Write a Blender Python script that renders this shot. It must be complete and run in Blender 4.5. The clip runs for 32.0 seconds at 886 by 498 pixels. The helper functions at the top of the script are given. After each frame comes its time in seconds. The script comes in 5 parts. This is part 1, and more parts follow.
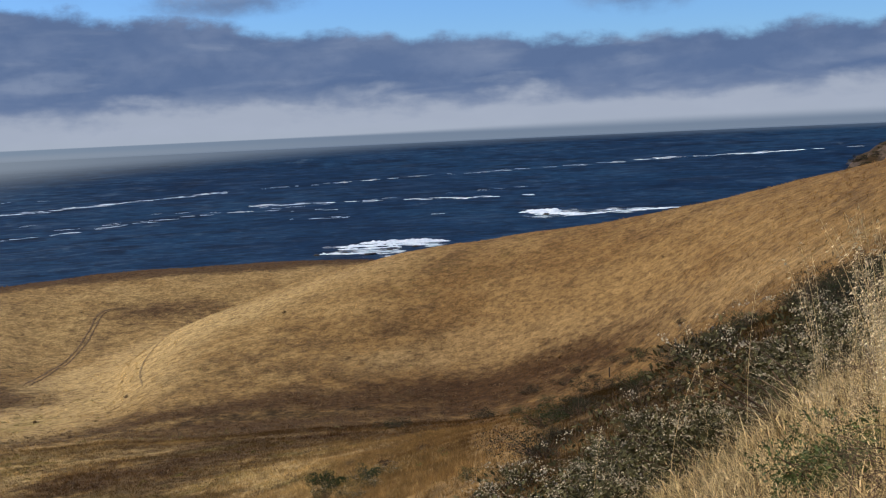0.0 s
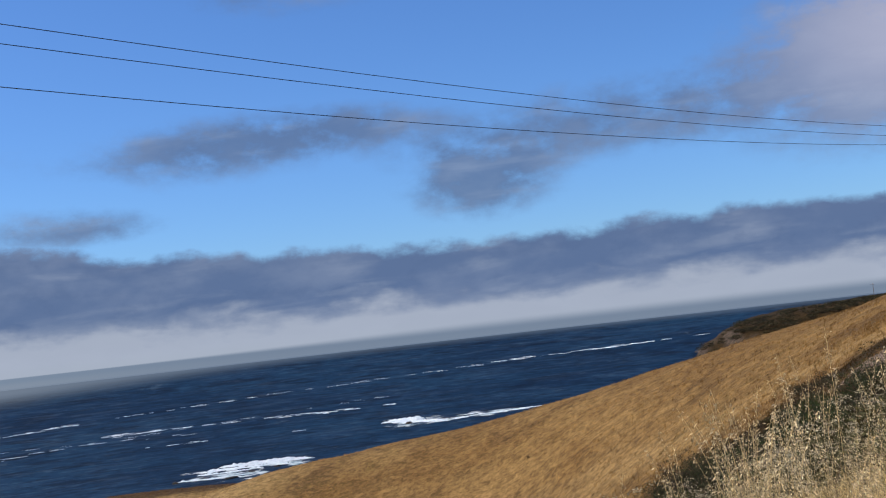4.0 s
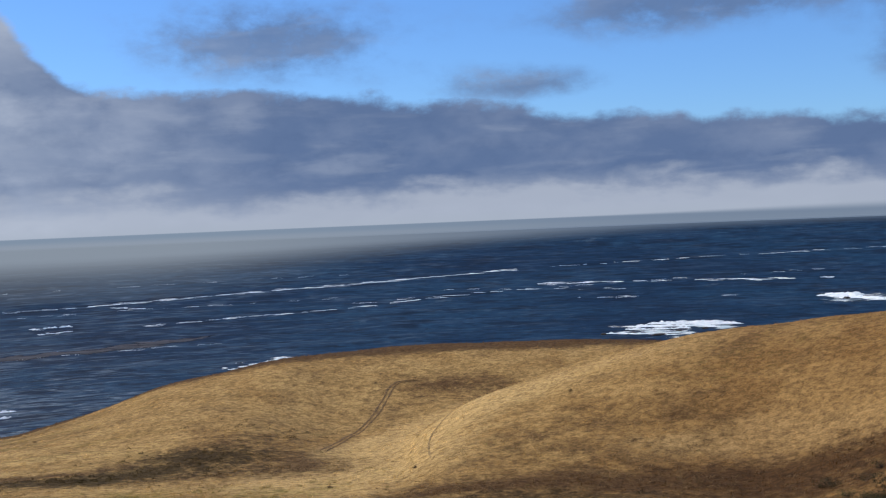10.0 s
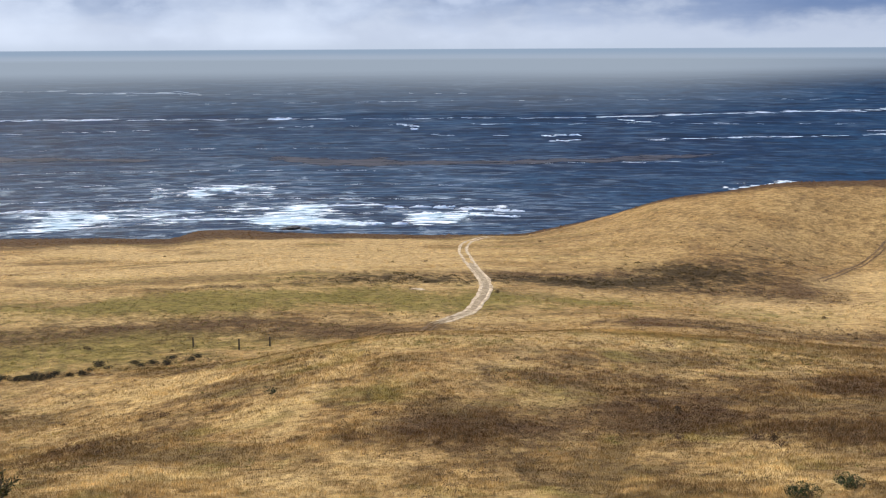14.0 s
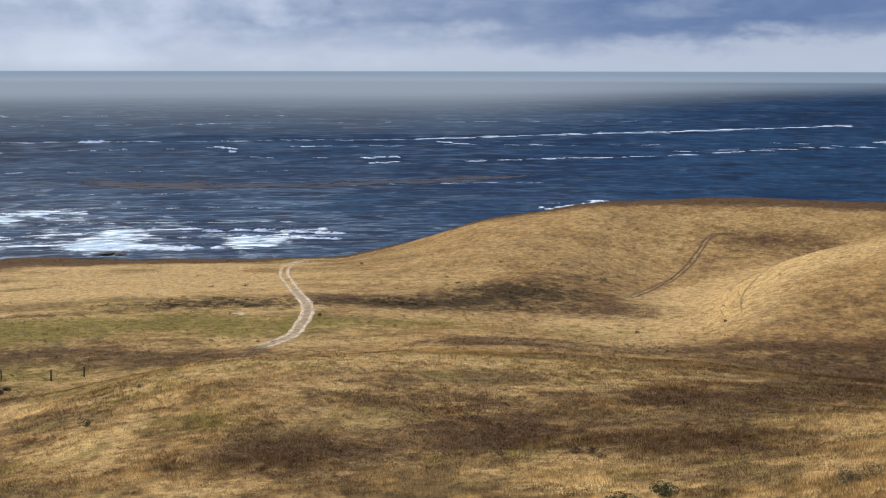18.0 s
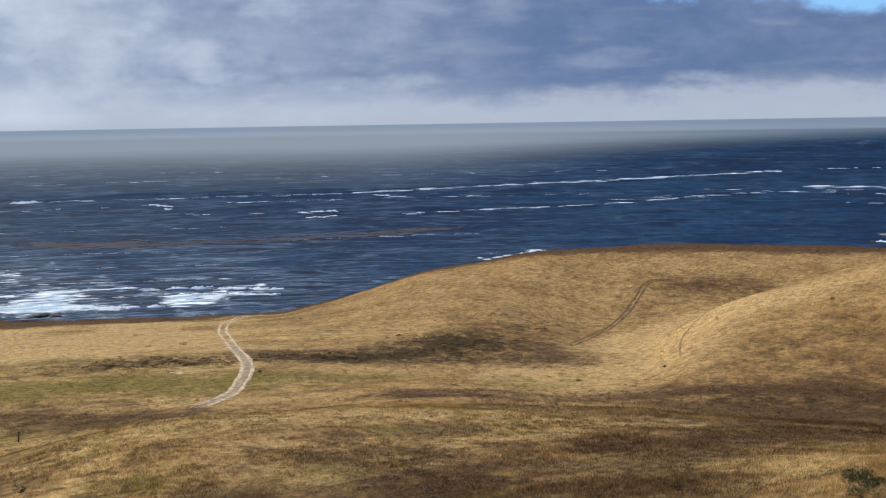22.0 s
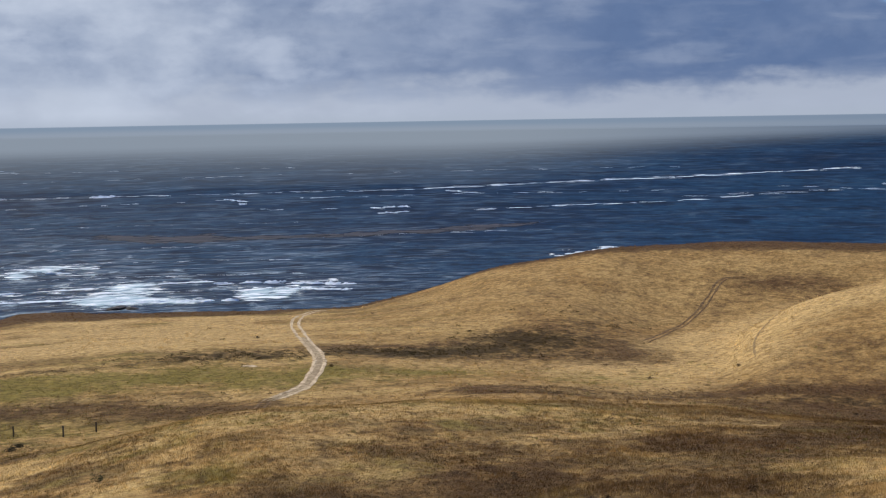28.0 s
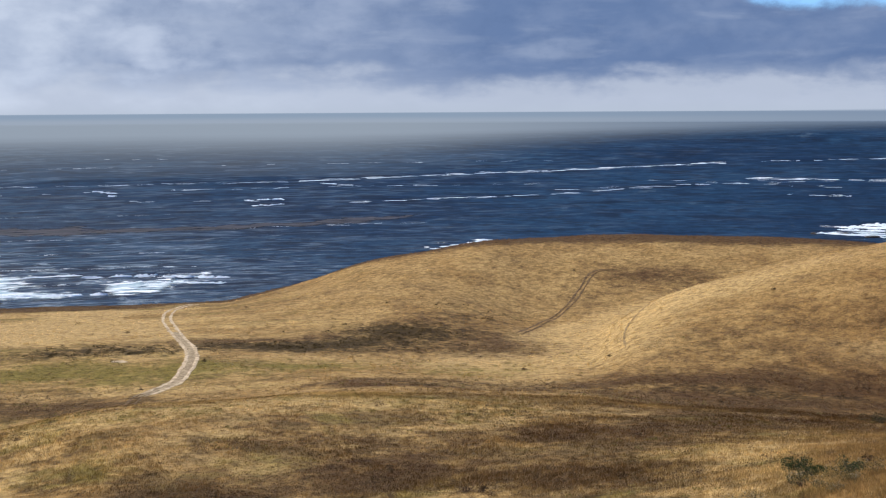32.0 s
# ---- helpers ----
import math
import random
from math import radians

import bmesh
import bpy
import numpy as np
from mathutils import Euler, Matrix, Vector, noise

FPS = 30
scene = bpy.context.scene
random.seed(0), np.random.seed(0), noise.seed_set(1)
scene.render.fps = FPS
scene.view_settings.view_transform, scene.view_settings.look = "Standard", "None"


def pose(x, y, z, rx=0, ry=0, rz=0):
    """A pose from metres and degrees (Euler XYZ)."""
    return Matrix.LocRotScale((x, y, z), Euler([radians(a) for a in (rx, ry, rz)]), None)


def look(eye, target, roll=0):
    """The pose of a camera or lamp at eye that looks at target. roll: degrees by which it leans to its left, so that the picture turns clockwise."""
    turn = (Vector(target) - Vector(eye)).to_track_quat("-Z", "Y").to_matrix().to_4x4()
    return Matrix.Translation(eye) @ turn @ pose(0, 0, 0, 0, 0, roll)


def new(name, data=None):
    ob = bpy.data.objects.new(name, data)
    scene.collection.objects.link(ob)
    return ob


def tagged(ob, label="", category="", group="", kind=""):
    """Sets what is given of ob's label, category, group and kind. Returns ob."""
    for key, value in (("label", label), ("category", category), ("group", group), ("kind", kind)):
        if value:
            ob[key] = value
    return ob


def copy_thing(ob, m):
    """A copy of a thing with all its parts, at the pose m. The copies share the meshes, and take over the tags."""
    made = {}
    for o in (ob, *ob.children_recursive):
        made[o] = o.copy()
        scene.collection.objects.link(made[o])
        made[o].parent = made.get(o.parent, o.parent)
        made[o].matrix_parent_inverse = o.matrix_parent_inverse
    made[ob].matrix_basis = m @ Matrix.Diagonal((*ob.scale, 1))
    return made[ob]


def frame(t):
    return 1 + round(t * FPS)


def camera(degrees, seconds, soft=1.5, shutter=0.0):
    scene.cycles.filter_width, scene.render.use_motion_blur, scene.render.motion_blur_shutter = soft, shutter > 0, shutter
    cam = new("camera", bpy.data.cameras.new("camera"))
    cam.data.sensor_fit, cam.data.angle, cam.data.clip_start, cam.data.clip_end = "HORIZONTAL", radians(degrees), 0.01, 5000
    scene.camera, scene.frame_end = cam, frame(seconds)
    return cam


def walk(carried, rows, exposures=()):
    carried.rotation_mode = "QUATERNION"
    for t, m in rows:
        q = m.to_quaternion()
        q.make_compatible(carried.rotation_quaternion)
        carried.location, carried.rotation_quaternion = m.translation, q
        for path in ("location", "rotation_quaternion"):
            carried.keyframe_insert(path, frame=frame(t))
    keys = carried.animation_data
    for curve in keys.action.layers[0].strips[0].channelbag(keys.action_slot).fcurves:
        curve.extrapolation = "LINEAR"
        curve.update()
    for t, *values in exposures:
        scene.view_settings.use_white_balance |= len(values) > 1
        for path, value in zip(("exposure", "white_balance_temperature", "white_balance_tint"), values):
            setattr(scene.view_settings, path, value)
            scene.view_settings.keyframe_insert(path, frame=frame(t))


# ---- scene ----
EYE = (0.0, 0.0, 60.0)      # eye height over the sea, on the hillside
cam = camera(40.35, 32.0, soft=1.15)

# seconds, bearing (left of +y), pitch, lean
VIEW = [
    (0, 5.88, -5.78, -2.63), (0.5, 7.02, -3.70, -3.93), (1, 8.07, -1.82, -5.35), (1.5, 6.52, -1.94, -5.54),
    (2, 4.62, -1.15, -5.57), (2.5, 4.53, 0.95, -5.76), (3, 4.58, 2.56, -5.92), (3.5, 2.47, 3.79, -6.12),
    (4, -1.60, 3.64, -6.36), (4.5, -5.48, 2.68, -6.53), (6.5, -6.16, 1.30, -5.94), (7, -4.73, 0.24, -4.84),
    (7.5, -3.97, -1.56, -4.60), (8, -2.80, -2.67, -4.61), (8.5, -0.20, -2.34, -4.40), (9, 4.86, -1.41, -3.81),
    (9.5, 12.37, -1.01, -3.11), (10, 19.35, -1.47, -2.34), (10.5, 26.00, -3.57, -1.69), (11, 30.83, -6.17, -1.15),
    (11.5, 34.67, -7.90, -0.59), (12, 38.45, -8.87, -0.22), (12.5, 42.69, -9.66, -0.34), (13, 45.00, -9.85, -0.29),
    (13.5, 44.34, -9.78, -0.27), (14, 43.13, -9.62, -0.28), (14.5, 41.38, -9.68, -0.11), (15, 38.61, -9.76, 0.15),
    (15.5, 35.98, -9.20, 0.32), (17.5, 34.54, -8.60, 0.09), (18, 34.55, -8.59, 0.09), (18.5, 34.65, -8.40, 0.15),
    (19, 34.21, -8.43, 0.14), (19.5, 33.18, -8.31, 0.10), (20, 32.38, -7.27, -0.31), (20.5, 32.41, -6.25, -0.86),
    (21, 32.28, -6.30, -1.08), (21.5, 31.99, -6.32, -1.05), (22, 31.62, -6.13, -0.94), (22.5, 31.52, -5.99, -1.07),
    (23, 31.73, -5.95, -1.32), (23.5, 31.94, -6.27, -1.61), (24, 32.10, -6.92, -1.74), (24.5, 32.19, -6.98, -1.74),
    (25, 31.97, -6.61, -1.85), (25.5, 31.56, -6.56, -1.72), (27.5, 31.85, -6.19, -1.43), (28, 35.03, -6.27, -0.96),
    (28.5, 38.72, -6.54, -0.66), (29, 40.12, -6.54, -0.76), (29.5, 38.57, -6.60, -0.74), (30, 34.55, -7.05, -0.68),
    (30.5, 31.38, -6.56, -0.33), (31, 29.66, -5.33, -0.10), (31.5, 29.20, -5.53, -0.32), (32, 29.08, -6.67, -0.33),
]
walk(cam, [(t, pose(*EYE, 90 + p, 0, y) @ pose(0, 0, 0, 0, 0, r)) for t, y, p, r in VIEW],
     [(0, -0.12), (1, -0.22), (2, 0.04), (3, -0.1), (9, 0.0), (10, -0.06), (11, 0.02), (12, 0.1), (13, 0.42), (14, 0.42), (15, 0.5), (15.5, 0.47), (17.5, 0.26), (19, 0.16), (25, 0.08), (29, -0.02), (30.5, 0.02), (32, 0.24)])

# ---- small helpers ----
tan = math.tan


def place(az, r, z=0.0):
    a = radians(az)
    return Vector((-math.sin(a) * r, math.cos(a) * r, z))


class Tree:
    """Short calls for building node trees."""

    def __init__(self, tree):
        self.t = tree
        tree.nodes.clear()

    def put(self, sock, v):
        if hasattr(v, "is_output"):
            self.t.links.new(v, sock)
        elif isinstance(v, (tuple, list)) and len(v) == 3 and sock.type == "RGBA":
            sock.default_value = (*v, 1)
        else:
            sock.default_value = v

    def node(self, kind, ins=None, **props):
        n = self.t.nodes.new(kind)
        for k, v in props.items():
            setattr(n, k, v)
        for k, v in (ins or {}).items():
            self.put(n.inputs[k], v)
        return n

    def m(self, op, a, b=0.0, c=0.0, clamp=False):
        n = self.t.nodes.new("ShaderNodeMath")
        n.operation, n.use_clamp = op, clamp
        for s, v in zip(n.inputs, (a, b, c)):
            self.put(s, v)
        return n.outputs[0]

    def mix(self, f, a, b, blend="MIX"):
        n = self.t.nodes.new("ShaderNodeMix")
        n.data_type, n.blend_type = "RGBA", blend
        self.put(n.inputs[0], f), self.put(n.inputs[6], a), self.put(n.inputs[7], b)
        return n.outputs[2]

    def step(self, v, lo, hi, a=0.0, b=1.0):
        n = self.t.nodes.new("ShaderNodeMapRange")
        n.interpolation_type = "SMOOTHSTEP"
        for s, x in zip(n.inputs, (v, lo, hi, a, b)):
            self.put(s, x)
        return n.outputs[0]

    def noise(self, vec, scale, detail=4.0, rough=0.55, distort=0.0):
        return self.node("ShaderNodeTexNoise", {"Vector": vec, "Scale": scale, "Detail": detail, "Roughness": rough, "Distortion": distort}).outputs[0]

    def scaled(self, vec, s, off=(0, 0, 0)):
        n = self.node("ShaderNodeMapping", {"Vector": vec, "Scale": s, "Location": off})
        return n.outputs[0]


# ---- world: clear sky over a low bank of marine cloud ----
SUN_AZ, SUN_EL = 88.0, 48.0
world = bpy.data.worlds.new("sky")
scene.world = world
world.use_nodes = True
T = Tree(world.node_tree)
d = T.node("ShaderNodeTexCoord").outputs["Generated"]
sep = T.node("ShaderNodeSeparateXYZ", {0: d})
X, Y, Z = sep.outputs
el = T.m("MULTIPLY", T.m("ARCSINE", Z), 57.2958)
az = T.m("MULTIPLY", T.m("ARCTAN2", T.m("MULTIPLY", X, -1.0), Y), 57.2958)
sky = T.node("ShaderNodeTexSky", sky_type="NISHITA", sun_disc=False, sun_elevation=radians(SUN_EL),
             sun_rotation=radians(-SUN_AZ), altitude=60, air_density=1.0, dust_density=0.3, ozone_density=2.5).outputs[0]
flat = T.node("ShaderNodeCombineXYZ", {0: az, 1: T.m("MULTIPLY", el, 1.7), 2: 0.0}).outputs[0]
n_big = T.noise(flat, 0.055, 6.0, 0.55, 0.1)
n_mid = T.noise(T.scaled(flat, (1, 1.2, 1), (31, 7, 0)), 0.24, 5.0, 0.52, 0.12)
n_fine = T.noise(T.scaled(flat, (1, 0.9, 1), (3, 57, 0)), 0.62, 7.0, 0.62)
wob = T.m("MULTIPLY", T.m("SUBTRACT", n_mid, 0.5), 2.0)
wobf = T.m("MULTIPLY", T.m("SUBTRACT", n_fine, 0.5), 1.6)
# upper edge of the bank climbs towards the south and closes over there
top = T.m("ADD", T.m("ADD", 4.0, T.step(az, 2.0, 30.0, 0.0, 2.2)), T.step(az, 34.0, 62.0, 0.0, 40.0))
edge = T.m("ADD", T.m("SUBTRACT", top, el), T.m("ADD", T.m("MULTIPLY", wob, 0.85), T.m("MULTIPLY", wobf, 0.75)))
bank = T.step(edge, -0.28, 0.42)


def puff(a, e, ra, re, gain):
    q = T.m("ADD", T.m("POWER", T.m("DIVIDE", T.m("SUBTRACT", az, a), ra), 2.0), T.m("POWER", T.m("DIVIDE", T.m("SUBTRACT", el, e), re), 2.0))
    return T.m("MULTIPLY", T.m("EXPONENT", T.m("MULTIPLY", q, -1.0)), gain)


loose = 0.0
for p in ((9.6, 9.3, 5.6, 1.5, 1.1), (3.2, 9.9, 4.6, 1.2, 1.0), (-3.7, 6.7, 3.6, 1.9, 1.3), (-11.0, 8.9, 9.0, 1.9, 1.0),
          (15.3, 6.2, 4.6, 0.9, 1.05), (27.5, 8.6, 7.5, 2.3, 1.15), (5.0, 16.5, 6.0, 1.6, 0.8), (-22.0, 10.2, 5.6, 4.6, 1.35)):
    loose = T.m("ADD", loose, puff(*p))
loose = T.m("MULTIPLY", loose, T.m("ADD", 0.15, T.m("ADD", T.m("MULTIPLY", n_mid, 1.3), T.m("MULTIPLY", wobf, 0.75))))
loose = T.step(loose, 0.24, 1.0, 0.0, 0.84)
high = T.m("MULTIPLY", T.step(n_big, 0.5, 0.68), T.step(el, 14.0, 30.0, 0.0, 0.6))
cover = T.m("MAXIMUM", bank, T.m("MAXIMUM", loose, high))
dark = T.mix(T.step(az, 24.0, 50.0), (0.104, 0.163, 0.305), (0.200, 0.262, 0.395))
pale = (0.355, 0.405, 0.510)
south = T.step(az, 26.0, 52.0)
low = T.m("ADD", el, T.m("ADD", T.m("MULTIPLY", wob, 1.5), T.m("MULTIPLY", wobf, 0.5)))
strip = T.noise(T.scaled(flat, (0.6, 1.7, 1), (14, 3, 0)), 0.30, 4.0, 0.5, 0.3)
dark = T.mix(T.step(strip, 0.50, 0.72, 0.0, 0.5), dark, (0.240, 0.298, 0.425))
dark = T.mix(T.step(n_fine, 0.52, 0.36, 0.0, 0.25), dark, (0.082, 0.134, 0.262))
body = T.mix(T.step(T.m("ADD", low, T.m("MULTIPLY", T.m("SUBTRACT", strip, 0.5), 1.6)), 0.6, 1.9, 1.0, 0.0), dark, pale)
thin = T.m("MULTIPLY", T.step(T.m("ADD", n_mid, T.m("MULTIPLY", wobf, 0.10)), 0.40, 0.78), T.m("ADD", 0.14, T.m("MULTIPLY", south, 0.62)))
body = T.mix(thin, body, (0.52, 0.58, 0.70))
body = T.mix(T.m("MULTIPLY", south, T.step(n_big, 0.36, 0.6, 0.1, 0.8)), body, (0.50, 0.56, 0.67))
sunny = T.m("MINIMUM", 1.0, puff(-24.0, 11.0, 6.0, 4.0, 1.0))
body = T.mix(T.m("MULTIPLY", sunny, 0.7), body, (0.55, 0.52, 0.60))
body = T.mix(T.step(el, -0.6, 0.45, 1.0, 0.0), body, (0.360, 0.415, 0.505))
bg_sky = T.node("ShaderNodeBackground", {0: T.mix(1.0, sky, (0.60, 0.92, 1.42), "MULTIPLY"), 1: 0.106})
bg_cloud = T.node("ShaderNodeBackground", {0: body, 1: 1.12})
out = T.node("ShaderNodeMixShader", {0: cover, 1: bg_sky.outputs[0], 2: bg_cloud.outputs[0]})
T.node("ShaderNodeOutputWorld", {0: out.outputs[0]})

sun = new("sun", bpy.data.lights.new("sun", "SUN"))
sun.data.energy, sun.data.angle, sun.data.color = 4.1, radians(0.55), (1.0, 0.94, 0.84)
sun.matrix_world = look(tuple(place(SUN_AZ, 100, 60 + 100 * tan(radians(SUN_EL)))), (0, 0, 60))


# ---- materials ----
def material(name):
    mat = bpy.data.materials.new(name)
    mat.use_nodes = True
    return mat, Tree(mat.node_tree)


def finish(T, color, rough=0.8, bump=None, strength=0.5, dist=0.1, metal=0.0, spec=0.3, **more):
    ins = {"Base Color": color, "Roughness": rough, "Metallic": metal, "Specular IOR Level": spec}
    ins.update(more)
    if bump is not None:
        ins["Normal"] = T.node("ShaderNodeBump", {"Height": bump, "Strength": strength, "Distance": dist}).outputs[0]
    b = T.node("ShaderNodeBsdfPrincipled", ins)
    T.node("ShaderNodeOutputMaterial", {0: b.outputs[0]})


def cover_color(T, P):
    """Colour of the plant cover: dry gold grass, green flushes, russet dock and dark scrub, with cloud shade painted
    in, mixed by the cover masks.
    """
    veg = T.node("ShaderNodeSeparateColor", {0: T.node("ShaderNodeAttribute", attribute_name="cover").outputs[0]}).outputs
    a, b, c = T.noise(P, 0.028, 5.0, 0.6, 0.6), T.noise(T.scaled(P, (1, 1, 1), (40, 9, 0)), 0.32, 5.0, 0.62), T.noise(P, 2.6, 5.0, 0.7)
    pale_ = T.node("ShaderNodeAttribute", attribute_name="pale").outputs["Fac"]
    soft = T.m("ADD", T.m("MULTIPLY", T.m("SUBTRACT", b, 0.5), 1.3), T.m("MULTIPLY", T.m("SUBTRACT", T.noise(P, 1.1, 4.0, 0.65), 0.5), 0.8))
    big = T.noise(T.scaled(P, (1, 1, 1), (7, 90, 3)), 0.085, 6.0, 0.66, 0.5)
    sx, sy, _ = T.node("ShaderNodeSeparateXYZ", {0: P}).outputs
    far_ = T.m("SQRT", T.m("ADD", T.m("MULTIPLY", sx, sx), T.m("MULTIPLY", sy, sy)))
    side = T.m("MULTIPLY", T.m("ARCTAN2", T.m("MULTIPLY", sx, -1.0), sy), 57.2958)
    slope = T.m("MULTIPLY", T.m("MULTIPLY", T.step(far_, 146.0, 118.0), T.step(far_, 26.0, 46.0)), T.step(side, 4.0, 16.0))
    patchy = T.m("MULTIPLY", T.m("MAXIMUM", T.step(side, 12.0, 26.0, 0.45, 1.0), T.step(side, -70.0, -150.0, 0.45, 1.0)), T.step(far_, 130.0, 200.0, 1.0, 0.55))
    slope = T.m("MAXIMUM", slope, T.m("MULTIPLY", T.m("MULTIPLY", T.step(far_, 140.0, 160.0), T.step(side, 30.0, 42.0)), 0.75))
    # swaths of rank and dry grass run across the near slope, their darks partly painted cloud shade
    sw = T.noise(T.node("ShaderNodeCombineXYZ", {0: T.m("MULTIPLY", side, 0.13), 1: T.m("MULTIPLY", far_, 0.085), 2: 3.0}).outputs[0], 1.0, 7.0, 0.62, 0.5)
    clump = T.noise(T.scaled(P, (1, 1, 1), (13, 2, 5)), 0.85, 3.0, 0.55, 0.5)
    col = T.mix(T.step(a, 0.36, 0.64), (0.300, 0.190, 0.076), (0.390, 0.266, 0.116))
    col = T.mix(T.m("MULTIPLY", patchy, T.step(b, 0.47, 0.62, 0.0, 0.62)), col, (0.155, 0.096, 0.042))
    col = T.mix(T.step(big, 0.49, 0.64, 0.0, 0.55), col, (0.46, 0.318, 0.140))
    col = T.mix(T.step(big, 0.46, 0.34, 0.0, 0.55), col, (0.140, 0.088, 0.042))
    dots = T.noise(T.scaled(P, (1, 1, 1), (3, 55, 8)), 0.45, 5.0, 0.62, 0.8)
    col = T.mix(T.m("MULTIPLY", patchy, T.step(dots, 0.54, 0.66, 0.0, 0.8)), col, (0.110, 0.066, 0.030))
    col = T.mix(T.m("MULTIPLY", patchy, T.step(dots, 0.46, 0.34, 0.0, 0.6)), col, (0.47, 0.325, 0.138))
    col = T.mix(T.m("MULTIPLY", slope, T.step(sw, 0.50, 0.41, 0.0, 0.75)), col, (0.135, 0.094, 0.042))
    sage = T.noise(T.node("ShaderNodeCombineXYZ", {0: T.m("MULTIPLY", side, 0.16), 1: T.m("MULTIPLY", far_, 0.11), 2: 9.0}).outputs[0], 1.0, 6.0, 0.65, 0.5)
    col = T.mix(T.m("MULTIPLY", slope, T.step(sage, 0.53, 0.63, 0.0, 0.65)), col, (0.225, 0.182, 0.056))
    col = T.mix(T.m("MULTIPLY", slope, T.step(sw, 0.49, 0.62, 0.0, 0.85)), col, (0.52, 0.375, 0.172))
    col = T.mix(T.step(T.m("ADD", pale_, soft), 0.2, 1.0, 0.0, 0.85), col, (0.50, 0.358, 0.170))
    green = T.step(T.m("ADD", veg[0], T.m("MULTIPLY", soft, 1.4)), 0.15, 1.05)
    russet = T.step(T.m("ADD", veg[1], T.m("MULTIPLY", soft, 0.8)), 0.12, 0.85)
    scrub = T.step(T.m("ADD", veg[2], soft), 0.25, 0.85)
    col = T.mix(T.m("MULTIPLY", green, 0.85), col, (0.172, 0.144, 0.034))
    col = T.mix(T.m("MULTIPLY", russet, 0.92), col, (0.082, 0.046, 0.021))
    col = T.mix(T.m("MULTIPLY", scrub, 0.92), col, (0.045, 0.031, 0.0125))
    # spur tinted darker by bearing: averaged cloud shade put into the grass colour
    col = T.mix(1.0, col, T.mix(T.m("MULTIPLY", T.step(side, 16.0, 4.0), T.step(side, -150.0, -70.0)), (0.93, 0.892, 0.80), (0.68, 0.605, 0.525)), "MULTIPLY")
    grain = T.m("ADD", T.m("MULTIPLY", c, 0.5), T.m("MULTIPLY", clump, 0.5))
    return T.mix(T.step(grain, 0.36, 0.64), T.mix(1.0, col, (0.56, 0.53, 0.50), "MULTIPLY"), T.mix(1.0, col, (1.34, 1.31, 1.26), "MULTIPLY"))


M_GROUND, T = material("dry_grassland")
P = T.node("ShaderNodeNewGeometry").outputs["Position"]
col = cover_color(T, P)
zz = T.node("ShaderNodeSeparateXYZ", {0: P}).outputs[2]
rock = T.step(T.m("ADD", zz, T.m("MULTIPLY", T.noise(P, 0.15), 5.0)), 8.0, 12.0, 1.0, 0.0)
rockcol = T.mix(T.step(T.noise(P, 0.5, 8.0, 0.7), 0.35, 0.7), (0.035, 0.025, 0.018), (0.15, 0.105, 0.072))
nz = T.node("ShaderNodeSeparateXYZ", {0: T.node("ShaderNodeNewGeometry").outputs["Normal"]}).outputs[2]
rock = T.m("MAXIMUM", rock, T.m("MULTIPLY", T.step(T.m("ADD", nz, T.m("MULTIPLY", T.m("SUBTRACT", T.noise(P, 0.06, 5.0, 0.65), 0.5), 0.3)), 0.93, 0.80), T.step(T.node("ShaderNodeVectorMath", {0: P}, operation="LENGTH").outputs["Value"], 300.0, 330.0)))
# soil close by is painted darker, for the shade between the stalks
col = T.mix(T.step(T.node("ShaderNodeVectorMath", {0: P, 1: (0, 0, 60)}, operation="DISTANCE").outputs["Value"], 14.0, 9.0, 0.0, 0.75), col, T.mix(T.noise(P, 6.0, 6.0, 0.7), (0.09, 0.06, 0.035), (0.26, 0.18, 0.095)))
col = T.mix(rock, col, rockcol)
finish(T, col, 0.95, T.m("ADD", T.noise(P, 0.9, 8.0, 0.75), T.m("MULTIPLY", T.noise(P, 5.0, 4.0, 0.7), 0.5)), 0.8, 0.22, spec=0.1)

M_GRASS, T = material("dry_grass_blades")
geo = T.node("ShaderNodeNewGeometry")
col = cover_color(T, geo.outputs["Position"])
tone = T.node("ShaderNodeAttribute", attribute_name="tone").outputs["Fac"]
col = T.mix(T.m("ADD", T.m("MULTIPLY", geo.outputs["Random Per Island"], 0.3), T.m("MULTIPLY", tone, 0.8)), T.mix(1.0, col, (0.55, 0.52, 0.48), "MULTIPLY"), T.mix(1.0, col, (2.1, 2.05, 1.95), "MULTIPLY"))
up = T.node("ShaderNodeVectorMath", {0: T.node("ShaderNodeVectorMath", {0: geo.outputs["Normal"], 1: (0.55, 0.55, 0.55)}, operation="MULTIPLY").outputs[0], 1: (0, 0, 0.8)}, operation="ADD").outputs[0]
up = T.node("ShaderNodeVectorMath", {0: up}, operation="NORMALIZE").outputs[0]
face = T.node("ShaderNodeBsdfDiffuse", {0: col, "Normal": up})
glow = T.node("ShaderNodeBsdfTranslucent", {0: col})
both = T.node("ShaderNodeMixShader", {0: 0.42, 1: face.outputs[0], 2: glow.outputs[0]})
T.node("ShaderNodeOutputMaterial", {0: both.outputs[0]})


